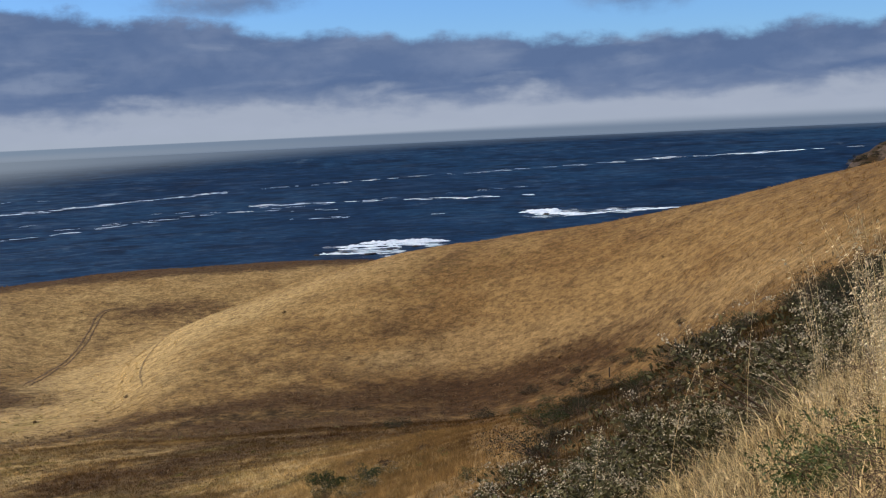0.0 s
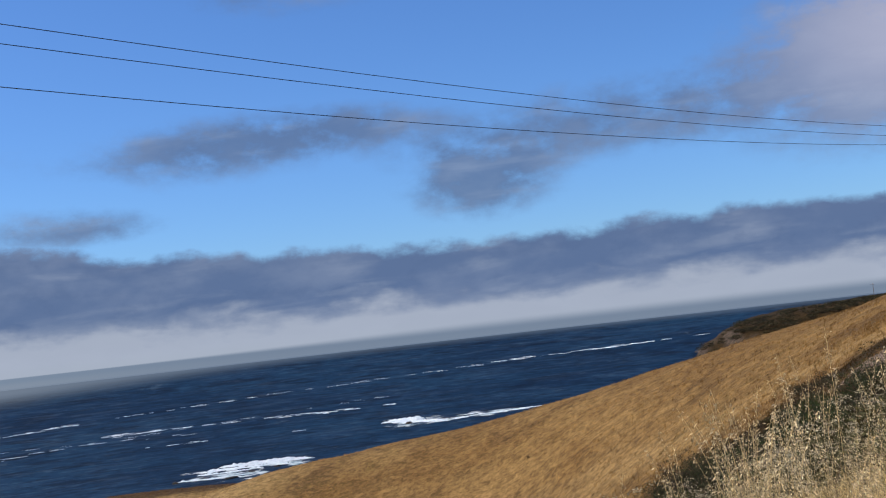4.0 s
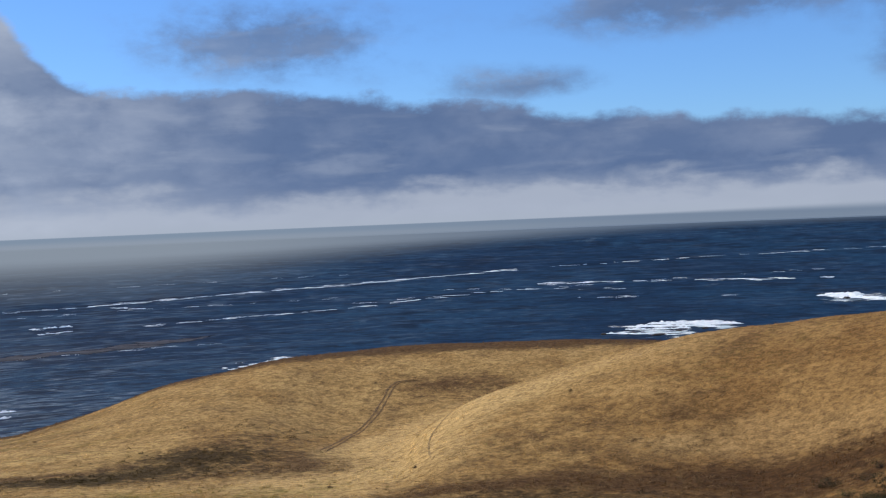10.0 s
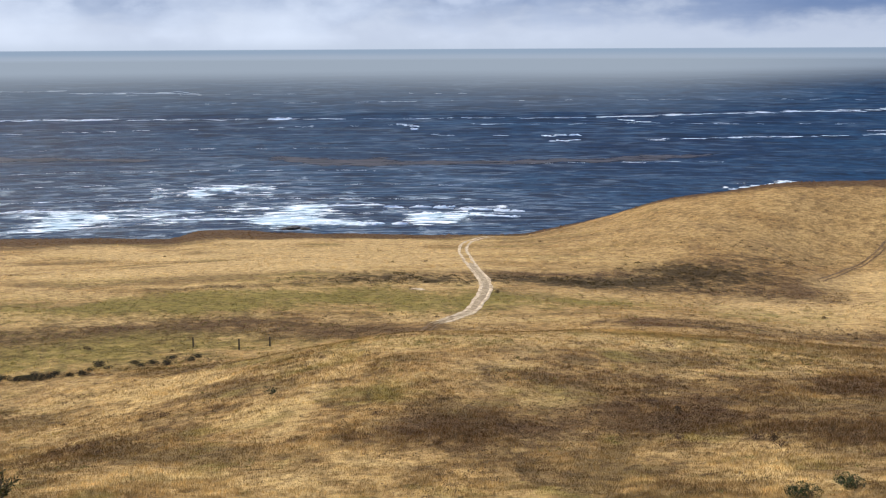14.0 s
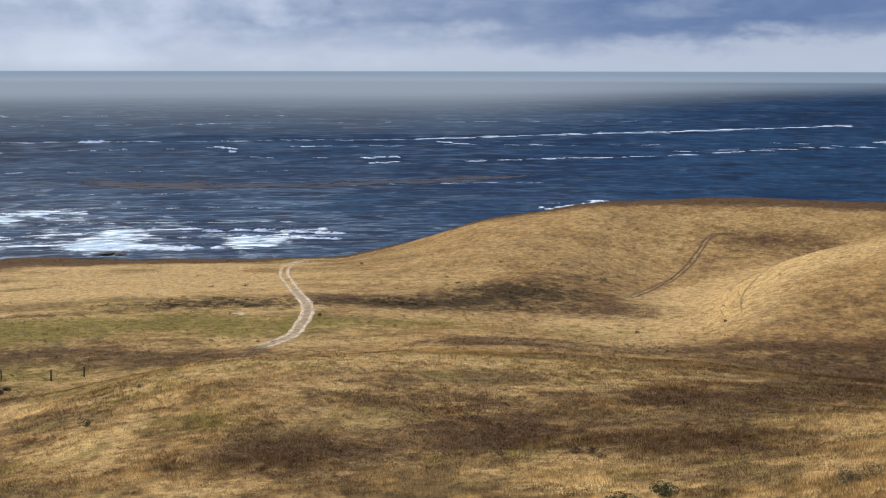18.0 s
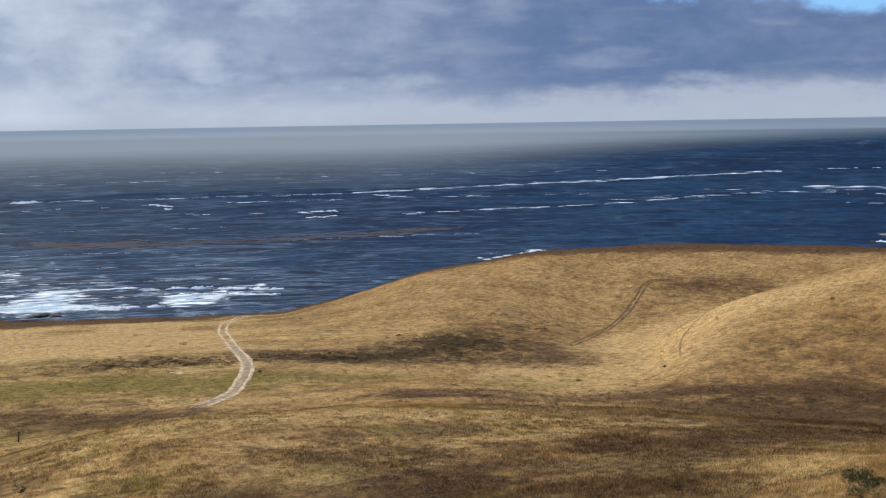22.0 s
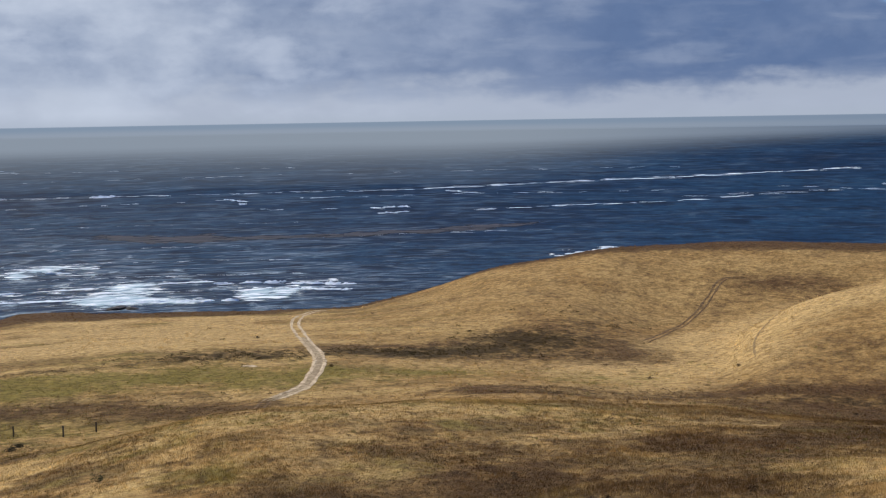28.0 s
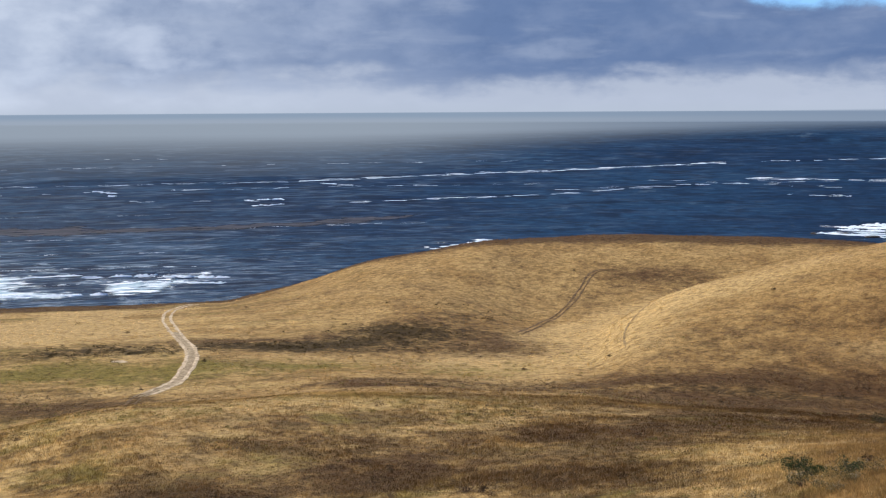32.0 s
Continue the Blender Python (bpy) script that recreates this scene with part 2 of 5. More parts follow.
def plain(name, c1, c2, scale=3.0, rough=0.85, bump=0.4, dist=0.02, spec=0.2, island=0.0, thin=0.0):
    mat, T = material(name)
    P = T.node("ShaderNodeNewGeometry")
    n = T.noise(P.outputs["Position"], scale, 6.0, 0.65)
    col = T.mix(T.step(n, 0.3, 0.7), c1, c2)
    if island:
        col = T.mix(P.outputs["Random Per Island"], T.mix(1.0, col, (1 - 0.75 * island, 1 - 0.78 * island, 1 - 0.8 * island), "MULTIPLY"), T.mix(1.0, col, (1 + 0.75 * island, 1 + 0.72 * island, 1 + 0.68 * island), "MULTIPLY"))
    if thin:
        # thin dry leaves let some light through
        # and stand so thick that together they shade like one sward
        up = T.node("ShaderNodeVectorMath", {0: P.outputs["Normal"], 1: (0.85, 0.85, 0.85)}, operation="MULTIPLY").outputs[0]
        up = T.node("ShaderNodeVectorMath", {0: up, 1: (0, 0, 0.3)}, operation="ADD").outputs[0]
        up = T.node("ShaderNodeVectorMath", {0: up}, operation="NORMALIZE").outputs[0]
        face, back = T.node("ShaderNodeBsdfDiffuse", {0: col, "Normal": up}), T.node("ShaderNodeBsdfTranslucent", {0: col})
        T.node("ShaderNodeOutputMaterial", {0: T.node("ShaderNodeMixShader", {0: thin, 1: face.outputs[0], 2: back.outputs[0]}).outputs[0]})
    else:
        finish(T, col, rough, n, bump, dist, spec=spec)
    return mat


M_DIRT = plain("sandy_dirt", (0.24, 0.165, 0.085), (0.68, 0.53, 0.34), 0.9, 0.95, 0.5, 0.05)
M_RUT = plain("worn_ruts", (0.080, 0.047, 0.020), (0.215, 0.132, 0.056), 1.2, 0.95, 0.5, 0.05)
M_TRAIL = plain("trodden_straw", (0.150, 0.094, 0.038), (0.350, 0.235, 0.105), 1.4, 0.95, 0.5, 0.05)
M_OATS = plain("straw_oats", (0.62, 0.47, 0.25), (0.92, 0.79, 0.52), 9.0, 0.7, 0.1, 0.002, 0.3, 0.9, 0.25)
M_STRAW = plain("straw_thatch", (0.47, 0.340, 0.152), (0.82, 0.64, 0.34), 6.0, 0.8, 0.1, 0.002, 0.2, 0.95, 0.2)
M_THATCH = plain("dead_brown_thatch", (0.055, 0.034, 0.018), (0.15, 0.098, 0.050), 6.0, 0.9, 0.1, 0.002, 0.1, 0.6)
M_GREEN = plain("green_leaves", (0.022, 0.035, 0.008), (0.060, 0.082, 0.017), 5.0, 0.7, 0.1, 0.002, 0.3, 0.6)
M_BRUSH = plain("dark_olive_leaves", (0.032, 0.029, 0.014), (0.075, 0.065, 0.032), 5.0, 0.8, 0.1, 0.002, 0.2, 0.6)
M_LEAF = plain("fresh_green_leaves", (0.060, 0.085, 0.020), (0.130, 0.155, 0.042), 9.0, 0.6, 0.1, 0.002, 0.3, 0.5)
M_SAGE = plain("grey_green_leaves", (0.058, 0.055, 0.020), (0.135, 0.118, 0.050), 5.0, 0.8, 0.1, 0.002, 0.2, 0.6)
M_FLOWER = plain("dried_pale_blossom", (0.44, 0.36, 0.22), (0.70, 0.60, 0.42), 9.0, 0.8, 0.1, 0.002, 0.2, 0.3)
M_MIDDLE = plain("trodden_grassy_dirt", (0.17, 0.118, 0.058), (0.44, 0.335, 0.205), 1.6, 0.95, 0.5, 0.05)
M_WEED = plain("dry_brown_weeds", (0.150, 0.098, 0.050), (0.310, 0.215, 0.115), 4.0, 0.85, 0.1, 0.002, 0.15, 0.55, 0.2)
M_OLIVE = plain("olive_weeds", (0.150, 0.132, 0.040), (0.300, 0.255, 0.085), 4.0, 0.8, 0.1, 0.002, 0.2, 0.5, 0.2)
M_RUSH = plain("dark_brown_rushes", (0.052, 0.040, 0.018), (0.115, 0.082, 0.038), 4.0, 0.85, 0.1, 0.002, 0.15, 0.5, 0.2)
M_SOIL = plain("brown_bare_soil", (0.15, 0.10, 0.068), (0.25, 0.175, 0.125), 1.2, 0.95, 0.5, 0.05)
M_TWIG = plain("dark_twigs", (0.085, 0.050, 0.028), (0.215, 0.140, 0.085), 8.0, 0.85, 0.2, 0.002, 0.2, 0.5)
M_NEEDLE = plain("pine_needles", (0.050, 0.062, 0.018), (0.125, 0.132, 0.044), 4.0, 0.65, 0.1, 0.002, 0.3, 0.6)
M_BARK = plain("grey_bark", (0.09, 0.065, 0.045), (0.19, 0.14, 0.10), 10.0, 0.9, 0.7, 0.02)
M_WOOD = plain("weathered_post_wood", (0.05, 0.042, 0.036), (0.13, 0.105, 0.085), 14.0, 0.9, 0.6, 0.01)
M_WIRE = plain("dark_cable", (0.02, 0.02, 0.022), (0.035, 0.035, 0.037), 10.0, 0.5, 0.0, 0.001, 0.4)
M_ROCK = plain("wet_dark_rock", (0.018, 0.015, 0.013), (0.075, 0.058, 0.045), 0.6, 0.6, 0.9, 0.4)
M_CERAMIC = plain("glazed_insulator", (0.16, 0.10, 0.07), (0.22, 0.15, 0.10), 8.0, 0.3, 0.0, 0.001, 0.5)
M_PALE = plain("pale_gravel", (0.55, 0.52, 0.48), (0.75, 0.73, 0.70), 1.0, 0.9, 0.3, 0.05)

def polar(T):
    """Bearing (degrees) and distance of the shaded place from the viewpoint hill, with a vector for shore-parallel streaks."""
    P = T.node("ShaderNodeNewGeometry").outputs["Position"]
    sx, sy, _ = T.node("ShaderNodeSeparateXYZ", {0: P}).outputs
    r = T.m("SQRT", T.m("ADD", T.m("MULTIPLY", sx, sx), T.m("MULTIPLY", sy, sy)))
    side = T.m("MULTIPLY", T.m("ARCTAN2", T.m("MULTIPLY", sx, -1.0), sy), 57.2958)
    v = T.node("ShaderNodeCombineXYZ", {0: T.m("MULTIPLY", side, 1.0), 1: T.m("MULTIPLY", T.m("POWER", r, -0.5), -2000.0), 2: 0.0}).outputs[0]
    return P, r, side, v


M_SEA, T = material("sea_water")
P, r, side, V = polar(T)
# rows of swell lie along the shore, closer together the nearer they come
rows_ = T.node("ShaderNodeCombineXYZ", {0: side, 1: T.m("DIVIDE", 3437.7, r), 2: 0.0}).outputs[0]
inshore = T.step(side, 20.0, 44.0)
shallow = T.m("MULTIPLY", T.step(r, 720.0, 430.0), T.step(side, 26.0, 48.0))
swell = T.noise(T.scaled(P, (0.012, 0.036, 1)), 1.0, 3.0, 0.5, 0.6)
chop = T.noise(T.scaled(P, (0.10, 0.25, 1)), 1.0, 8.0, 0.7, 0.5)
depth = T.noise(T.scaled(rows_, (0.07, 0.7, 1)), 1.0, 4.0, 0.55)
# light and dark wave faces are painted into the water's diffuse colour
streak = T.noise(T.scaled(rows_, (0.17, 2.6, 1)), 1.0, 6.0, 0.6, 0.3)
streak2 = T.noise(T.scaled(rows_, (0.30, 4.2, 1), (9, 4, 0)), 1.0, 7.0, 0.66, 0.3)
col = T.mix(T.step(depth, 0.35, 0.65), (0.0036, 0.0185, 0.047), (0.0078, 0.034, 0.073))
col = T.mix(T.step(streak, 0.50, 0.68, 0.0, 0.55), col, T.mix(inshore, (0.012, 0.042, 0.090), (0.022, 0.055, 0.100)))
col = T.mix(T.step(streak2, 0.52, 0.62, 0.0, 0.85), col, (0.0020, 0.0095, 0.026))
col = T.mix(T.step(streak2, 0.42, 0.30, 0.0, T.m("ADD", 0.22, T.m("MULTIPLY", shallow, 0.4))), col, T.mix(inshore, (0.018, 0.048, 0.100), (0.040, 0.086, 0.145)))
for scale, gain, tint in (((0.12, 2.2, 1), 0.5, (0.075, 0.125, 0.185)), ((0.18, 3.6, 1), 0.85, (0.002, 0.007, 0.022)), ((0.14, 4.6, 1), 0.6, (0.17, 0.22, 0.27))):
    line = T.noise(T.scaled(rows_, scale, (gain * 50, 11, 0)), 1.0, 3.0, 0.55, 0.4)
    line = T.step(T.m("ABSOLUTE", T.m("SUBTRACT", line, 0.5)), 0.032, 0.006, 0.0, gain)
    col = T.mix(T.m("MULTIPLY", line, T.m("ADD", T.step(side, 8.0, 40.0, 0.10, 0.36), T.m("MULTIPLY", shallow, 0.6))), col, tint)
# ripple shading, painted as darker and lighter multiples of the colour
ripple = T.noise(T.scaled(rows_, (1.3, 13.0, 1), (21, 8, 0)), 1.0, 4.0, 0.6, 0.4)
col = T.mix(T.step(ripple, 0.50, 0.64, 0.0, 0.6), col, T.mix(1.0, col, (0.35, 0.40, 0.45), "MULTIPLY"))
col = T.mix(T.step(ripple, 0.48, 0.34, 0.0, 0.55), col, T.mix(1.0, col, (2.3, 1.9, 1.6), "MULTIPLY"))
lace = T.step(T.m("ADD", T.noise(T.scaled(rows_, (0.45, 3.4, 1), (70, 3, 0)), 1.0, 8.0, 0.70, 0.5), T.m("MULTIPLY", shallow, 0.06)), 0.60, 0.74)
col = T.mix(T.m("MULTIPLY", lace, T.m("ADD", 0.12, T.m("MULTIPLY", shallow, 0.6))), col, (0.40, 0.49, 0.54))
waves = T.node("ShaderNodeBump", {"Height": T.m("ADD", T.m("MULTIPLY", swell, 1.6), T.m("ADD", chop, T.m("MULTIPLY", streak2, 1.2))), "Strength": 0.9, "Distance": 1.5}).outputs[0]
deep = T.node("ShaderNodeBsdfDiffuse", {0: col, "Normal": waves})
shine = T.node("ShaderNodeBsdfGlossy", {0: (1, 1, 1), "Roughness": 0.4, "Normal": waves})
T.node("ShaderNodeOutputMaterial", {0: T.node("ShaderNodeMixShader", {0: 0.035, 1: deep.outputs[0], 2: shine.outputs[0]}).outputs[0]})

M_FOAM = plain("white_foam", (0.62, 0.70, 0.74), (0.86, 0.89, 0.90), 0.5, 0.9, 0.3, 0.2)
M_LACE, T = material("thin_foam_lace")
P, r, side, V = polar(T)
n = T.noise(T.scaled(V, (0.75, 2.3, 1)), 1.0, 8.0, 0.70, 0.6)
n2 = T.noise(T.scaled(V, (0.26, 0.8, 1), (5, 5, 0)), 1.0, 4.0, 0.6)
fade = T.node("ShaderNodeAttribute", attribute_name="fade").outputs["Fac"]
mask = T.step(T.m("ADD", T.m("ADD", T.m("MULTIPLY", n, 0.75), T.m("MULTIPLY", n2, 0.55)), T.m("MULTIPLY", fade, 0.42)), 0.87, 1.03, 0.0, 0.96)
dif = T.node("ShaderNodeBsdfDiffuse", {0: T.mix(T.step(n, 0.44, 0.66), (0.34, 0.45, 0.50), (0.90, 0.91, 0.91))})
mixd = T.node("ShaderNodeMixShader", {0: mask, 1: T.node("ShaderNodeBsdfTransparent").outputs[0], 2: dif.outputs[0]})
T.node("ShaderNodeOutputMaterial", {0: mixd.outputs[0]})

M_KELP, T = material("kelp_canopy")
P, r, side, V = polar(T)
n = T.noise(T.scaled(V, (0.5, 3.0, 1), (2, 9, 0)), 1.0, 8.0, 0.68, 0.5)
fade = T.node("ShaderNodeAttribute", attribute_name="fade").outputs["Fac"]
mask = T.step(T.m("ADD", n, T.m("MULTIPLY", fade, 0.46)), 0.62, 0.86, 0.0, 0.9)
dif = T.node("ShaderNodeBsdfPrincipled", {"Base Color": T.mix(T.step(n, 0.40, 0.60), (0.022, 0.022, 0.027), (0.070, 0.065, 0.072)), "Roughness": 0.8, "Specular IOR Level": 0.15})
mixd = T.node("ShaderNodeMixShader", {0: mask, 1: T.node("ShaderNodeBsdfTransparent").outputs[0], 2: dif.outputs[0]})
T.node("ShaderNodeOutputMaterial", {0: mixd.outputs[0]})

# fog light is painted: a flat sheet emits grey, denser with distance
M_FOG, T = material("sea_fog_glow")
P = T.node("ShaderNodeNewGeometry").outputs["Position"]
sep = T.node("ShaderNodeSeparateXYZ", {0: P}).outputs
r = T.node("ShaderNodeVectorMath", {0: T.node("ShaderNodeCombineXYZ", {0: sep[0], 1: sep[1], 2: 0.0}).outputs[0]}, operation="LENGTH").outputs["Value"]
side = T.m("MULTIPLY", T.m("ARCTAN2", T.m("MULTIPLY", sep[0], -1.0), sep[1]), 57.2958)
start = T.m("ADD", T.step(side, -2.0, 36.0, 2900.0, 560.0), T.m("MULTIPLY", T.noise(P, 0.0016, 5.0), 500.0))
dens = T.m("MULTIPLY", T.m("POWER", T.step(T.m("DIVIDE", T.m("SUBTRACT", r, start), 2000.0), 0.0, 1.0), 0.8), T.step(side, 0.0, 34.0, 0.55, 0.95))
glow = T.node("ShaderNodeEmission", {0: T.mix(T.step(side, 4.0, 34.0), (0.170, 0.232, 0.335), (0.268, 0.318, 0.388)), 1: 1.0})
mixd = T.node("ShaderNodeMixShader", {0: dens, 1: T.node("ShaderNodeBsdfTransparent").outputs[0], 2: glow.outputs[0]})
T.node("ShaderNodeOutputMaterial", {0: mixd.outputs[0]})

# haze brightness is painted as emission, bluer above and paler below
M_HAZE, T = material("horizon_haze_glow")
P = T.node("ShaderNodeNewGeometry").outputs["Position"]
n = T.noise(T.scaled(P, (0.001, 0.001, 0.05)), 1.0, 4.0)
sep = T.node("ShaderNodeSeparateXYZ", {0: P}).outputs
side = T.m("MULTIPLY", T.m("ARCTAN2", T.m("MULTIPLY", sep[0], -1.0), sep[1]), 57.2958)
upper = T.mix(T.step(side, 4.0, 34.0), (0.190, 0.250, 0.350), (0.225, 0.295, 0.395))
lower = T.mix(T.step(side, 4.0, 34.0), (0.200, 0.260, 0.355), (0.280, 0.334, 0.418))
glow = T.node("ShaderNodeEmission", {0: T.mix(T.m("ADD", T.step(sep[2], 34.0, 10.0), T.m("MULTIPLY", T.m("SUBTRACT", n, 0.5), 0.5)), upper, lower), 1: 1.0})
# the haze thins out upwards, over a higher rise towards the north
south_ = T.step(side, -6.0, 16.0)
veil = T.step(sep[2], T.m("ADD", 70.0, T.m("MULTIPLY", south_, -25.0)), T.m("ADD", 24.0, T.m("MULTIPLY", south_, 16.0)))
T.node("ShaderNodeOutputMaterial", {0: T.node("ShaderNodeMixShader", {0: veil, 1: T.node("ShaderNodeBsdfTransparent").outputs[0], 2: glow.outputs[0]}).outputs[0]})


# ---- mesh helpers ----
def mesh_of(name, verts, faces, mat, attrs=None, smooth=False):
    """A mesh from arrays; attrs: name -> (n,) floats or (n, 3) colours per vertex."""
    me = bpy.data.meshes.new(name)
    verts, faces = np.asarray(verts, np.float32), np.asarray(faces, np.int32)
    me.vertices.add(len(verts))
    me.vertices.foreach_set("co", verts.ravel())
    k = faces.shape[1]
    me.loops.add(faces.size)
    me.loops.foreach_set("vertex_index", faces.ravel())
    me.polygons.add(len(faces))
    me.polygons.foreach_set("loop_start", np.arange(0, faces.size, k, dtype=np.int32))
    if smooth:
        me.polygons.foreach_set("use_smooth", np.ones(len(faces), bool))
    for key, val in (attrs or {}).items():
        if val.ndim == 1:
            me.attributes.new(key, "FLOAT", "POINT").data.foreach_set("value", val.astype(np.float32))
        else:
            me.attributes.new(key, "FLOAT_COLOR", "POINT").data.foreach_set("color", np.c_[val, np.ones(len(val))].astype(np.float32).ravel())
    me.materials.append(mat)
    me.update(calc_edges=True)
    return me


def part(name, me, parent, label=""):
    ob = new(name, me)
    ob.parent = parent
    return tagged(ob, label)


def lattice(ix, iy, seed):
    h = (ix.astype(np.int64) * 374761393 + iy.astype(np.int64) * 668265263 + seed * 1442695041) & 0xFFFFFFFF
    h = ((h ^ (h >> 13)) * 1274126177) & 0xFFFFFFFF
    return ((h ^ (h >> 16)) & 0xFFFF) / 65535.0


def vnoise(x, y, seed=0, octaves=4, gain=0.5):
    """Smooth noise, -1 to 1, over arrays."""
    tot, amp, norm = 0.0, 1.0, 0.0
    for o in range(octaves):
        fx, fy = np.floor(x), np.floor(y)
        u, v = x - fx, y - fy
        u, v = u * u * (3 - 2 * u), v * v * (3 - 2 * v)
        a = lattice(fx, fy, seed + o) * (1 - u) + lattice(fx + 1, fy, seed + o) * u
        b = lattice(fx, fy + 1, seed + o) * (1 - u) + lattice(fx + 1, fy + 1, seed + o) * u
        tot, norm = tot + amp * ((a * (1 - v) + b * v) * 2 - 1), norm + amp
        x, y, amp = x * 2.03 + 17.1, y * 2.03 - 9.7, amp * gain
    return tot / norm


def pchip(xs, ys, x):
    """Monotone cubic through (xs, ys); ys may carry trailing axes (one curve per column)."""
    xs, ys = np.asarray(xs, float), np.asarray(ys, float)
    h, dl = np.diff(xs), np.diff(ys) / np.diff(xs)
    m = np.zeros_like(ys)
    w1, w2 = 2 * h[1:] + h[:-1], h[1:] + 2 * h[:-1]
    ok = dl[:-1] * dl[1:] > 0
    m[1:-1][ok] = ((w1 + w2)[ok]) / (w1[ok] / dl[:-1][ok] + w2[ok] / dl[1:][ok])
    m[0], m[-1] = dl[0], dl[-1]
    i = np.clip(np.searchsorted(xs, x) - 1, 0, len(xs) - 2)
    s = np.clip((x - xs[i]) / h[i], 0, 1)
    return ((1 + 2 * s) * (1 - s) ** 2 * ys[i] + s * (1 - s) ** 2 * h[i] * m[i] + s * s * (3 - 2 * s) * ys[i + 1] + s * s * (s - 1) * h[i] * m[i + 1])


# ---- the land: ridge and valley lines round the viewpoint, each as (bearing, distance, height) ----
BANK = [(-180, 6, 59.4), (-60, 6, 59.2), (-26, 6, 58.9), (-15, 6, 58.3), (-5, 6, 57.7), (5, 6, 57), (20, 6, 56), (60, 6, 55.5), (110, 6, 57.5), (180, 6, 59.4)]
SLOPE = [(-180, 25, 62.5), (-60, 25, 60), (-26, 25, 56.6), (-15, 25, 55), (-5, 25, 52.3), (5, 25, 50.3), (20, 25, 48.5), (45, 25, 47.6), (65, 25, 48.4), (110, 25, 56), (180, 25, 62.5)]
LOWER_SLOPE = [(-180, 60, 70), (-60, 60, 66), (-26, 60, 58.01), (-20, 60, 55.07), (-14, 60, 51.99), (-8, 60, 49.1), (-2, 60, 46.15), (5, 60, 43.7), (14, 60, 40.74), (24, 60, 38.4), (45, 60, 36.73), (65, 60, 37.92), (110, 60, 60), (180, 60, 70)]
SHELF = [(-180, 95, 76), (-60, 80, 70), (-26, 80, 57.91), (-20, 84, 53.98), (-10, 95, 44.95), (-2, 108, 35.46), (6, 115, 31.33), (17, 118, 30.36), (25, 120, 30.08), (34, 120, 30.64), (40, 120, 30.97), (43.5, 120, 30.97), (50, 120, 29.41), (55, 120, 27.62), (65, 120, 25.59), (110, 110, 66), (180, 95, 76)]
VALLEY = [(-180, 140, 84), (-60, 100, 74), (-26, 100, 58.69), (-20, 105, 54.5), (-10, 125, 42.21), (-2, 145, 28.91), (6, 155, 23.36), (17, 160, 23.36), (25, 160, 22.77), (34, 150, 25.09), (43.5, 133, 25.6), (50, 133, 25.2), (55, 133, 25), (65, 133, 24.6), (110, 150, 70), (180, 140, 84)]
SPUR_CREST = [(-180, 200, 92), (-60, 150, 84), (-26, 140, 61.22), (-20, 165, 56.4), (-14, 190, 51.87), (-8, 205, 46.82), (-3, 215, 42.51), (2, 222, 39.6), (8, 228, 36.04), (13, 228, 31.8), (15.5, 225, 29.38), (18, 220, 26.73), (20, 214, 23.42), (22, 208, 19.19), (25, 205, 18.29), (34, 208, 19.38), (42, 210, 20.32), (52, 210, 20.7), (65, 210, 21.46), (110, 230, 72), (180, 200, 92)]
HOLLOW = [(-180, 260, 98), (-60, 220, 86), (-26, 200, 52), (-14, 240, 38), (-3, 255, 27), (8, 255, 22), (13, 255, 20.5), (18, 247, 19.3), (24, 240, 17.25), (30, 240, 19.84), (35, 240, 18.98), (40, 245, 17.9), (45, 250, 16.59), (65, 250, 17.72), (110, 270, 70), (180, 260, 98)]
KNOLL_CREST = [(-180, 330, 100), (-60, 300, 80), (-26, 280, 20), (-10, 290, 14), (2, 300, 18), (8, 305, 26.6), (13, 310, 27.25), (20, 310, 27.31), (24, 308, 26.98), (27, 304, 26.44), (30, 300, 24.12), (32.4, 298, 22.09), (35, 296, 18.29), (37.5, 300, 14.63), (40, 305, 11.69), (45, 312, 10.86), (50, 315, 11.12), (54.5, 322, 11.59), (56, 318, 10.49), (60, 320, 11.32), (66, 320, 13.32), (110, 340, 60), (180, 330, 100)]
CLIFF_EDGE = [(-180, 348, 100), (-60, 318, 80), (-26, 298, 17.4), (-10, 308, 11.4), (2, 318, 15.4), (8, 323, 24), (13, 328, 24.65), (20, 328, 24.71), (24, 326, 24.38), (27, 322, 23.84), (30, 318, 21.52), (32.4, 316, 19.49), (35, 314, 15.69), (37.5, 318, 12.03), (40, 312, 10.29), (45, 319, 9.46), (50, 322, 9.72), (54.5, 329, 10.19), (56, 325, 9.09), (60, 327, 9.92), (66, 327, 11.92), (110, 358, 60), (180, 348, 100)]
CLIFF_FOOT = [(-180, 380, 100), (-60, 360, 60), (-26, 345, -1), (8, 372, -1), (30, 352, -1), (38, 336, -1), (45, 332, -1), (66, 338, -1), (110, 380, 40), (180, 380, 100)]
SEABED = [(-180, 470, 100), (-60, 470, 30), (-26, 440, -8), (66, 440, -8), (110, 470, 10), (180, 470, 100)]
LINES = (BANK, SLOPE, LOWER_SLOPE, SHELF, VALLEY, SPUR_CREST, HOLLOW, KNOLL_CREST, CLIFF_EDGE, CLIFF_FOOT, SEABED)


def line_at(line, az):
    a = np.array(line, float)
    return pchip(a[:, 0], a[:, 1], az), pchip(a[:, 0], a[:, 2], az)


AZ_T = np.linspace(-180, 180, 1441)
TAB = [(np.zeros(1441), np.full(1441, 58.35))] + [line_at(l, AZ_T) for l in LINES]
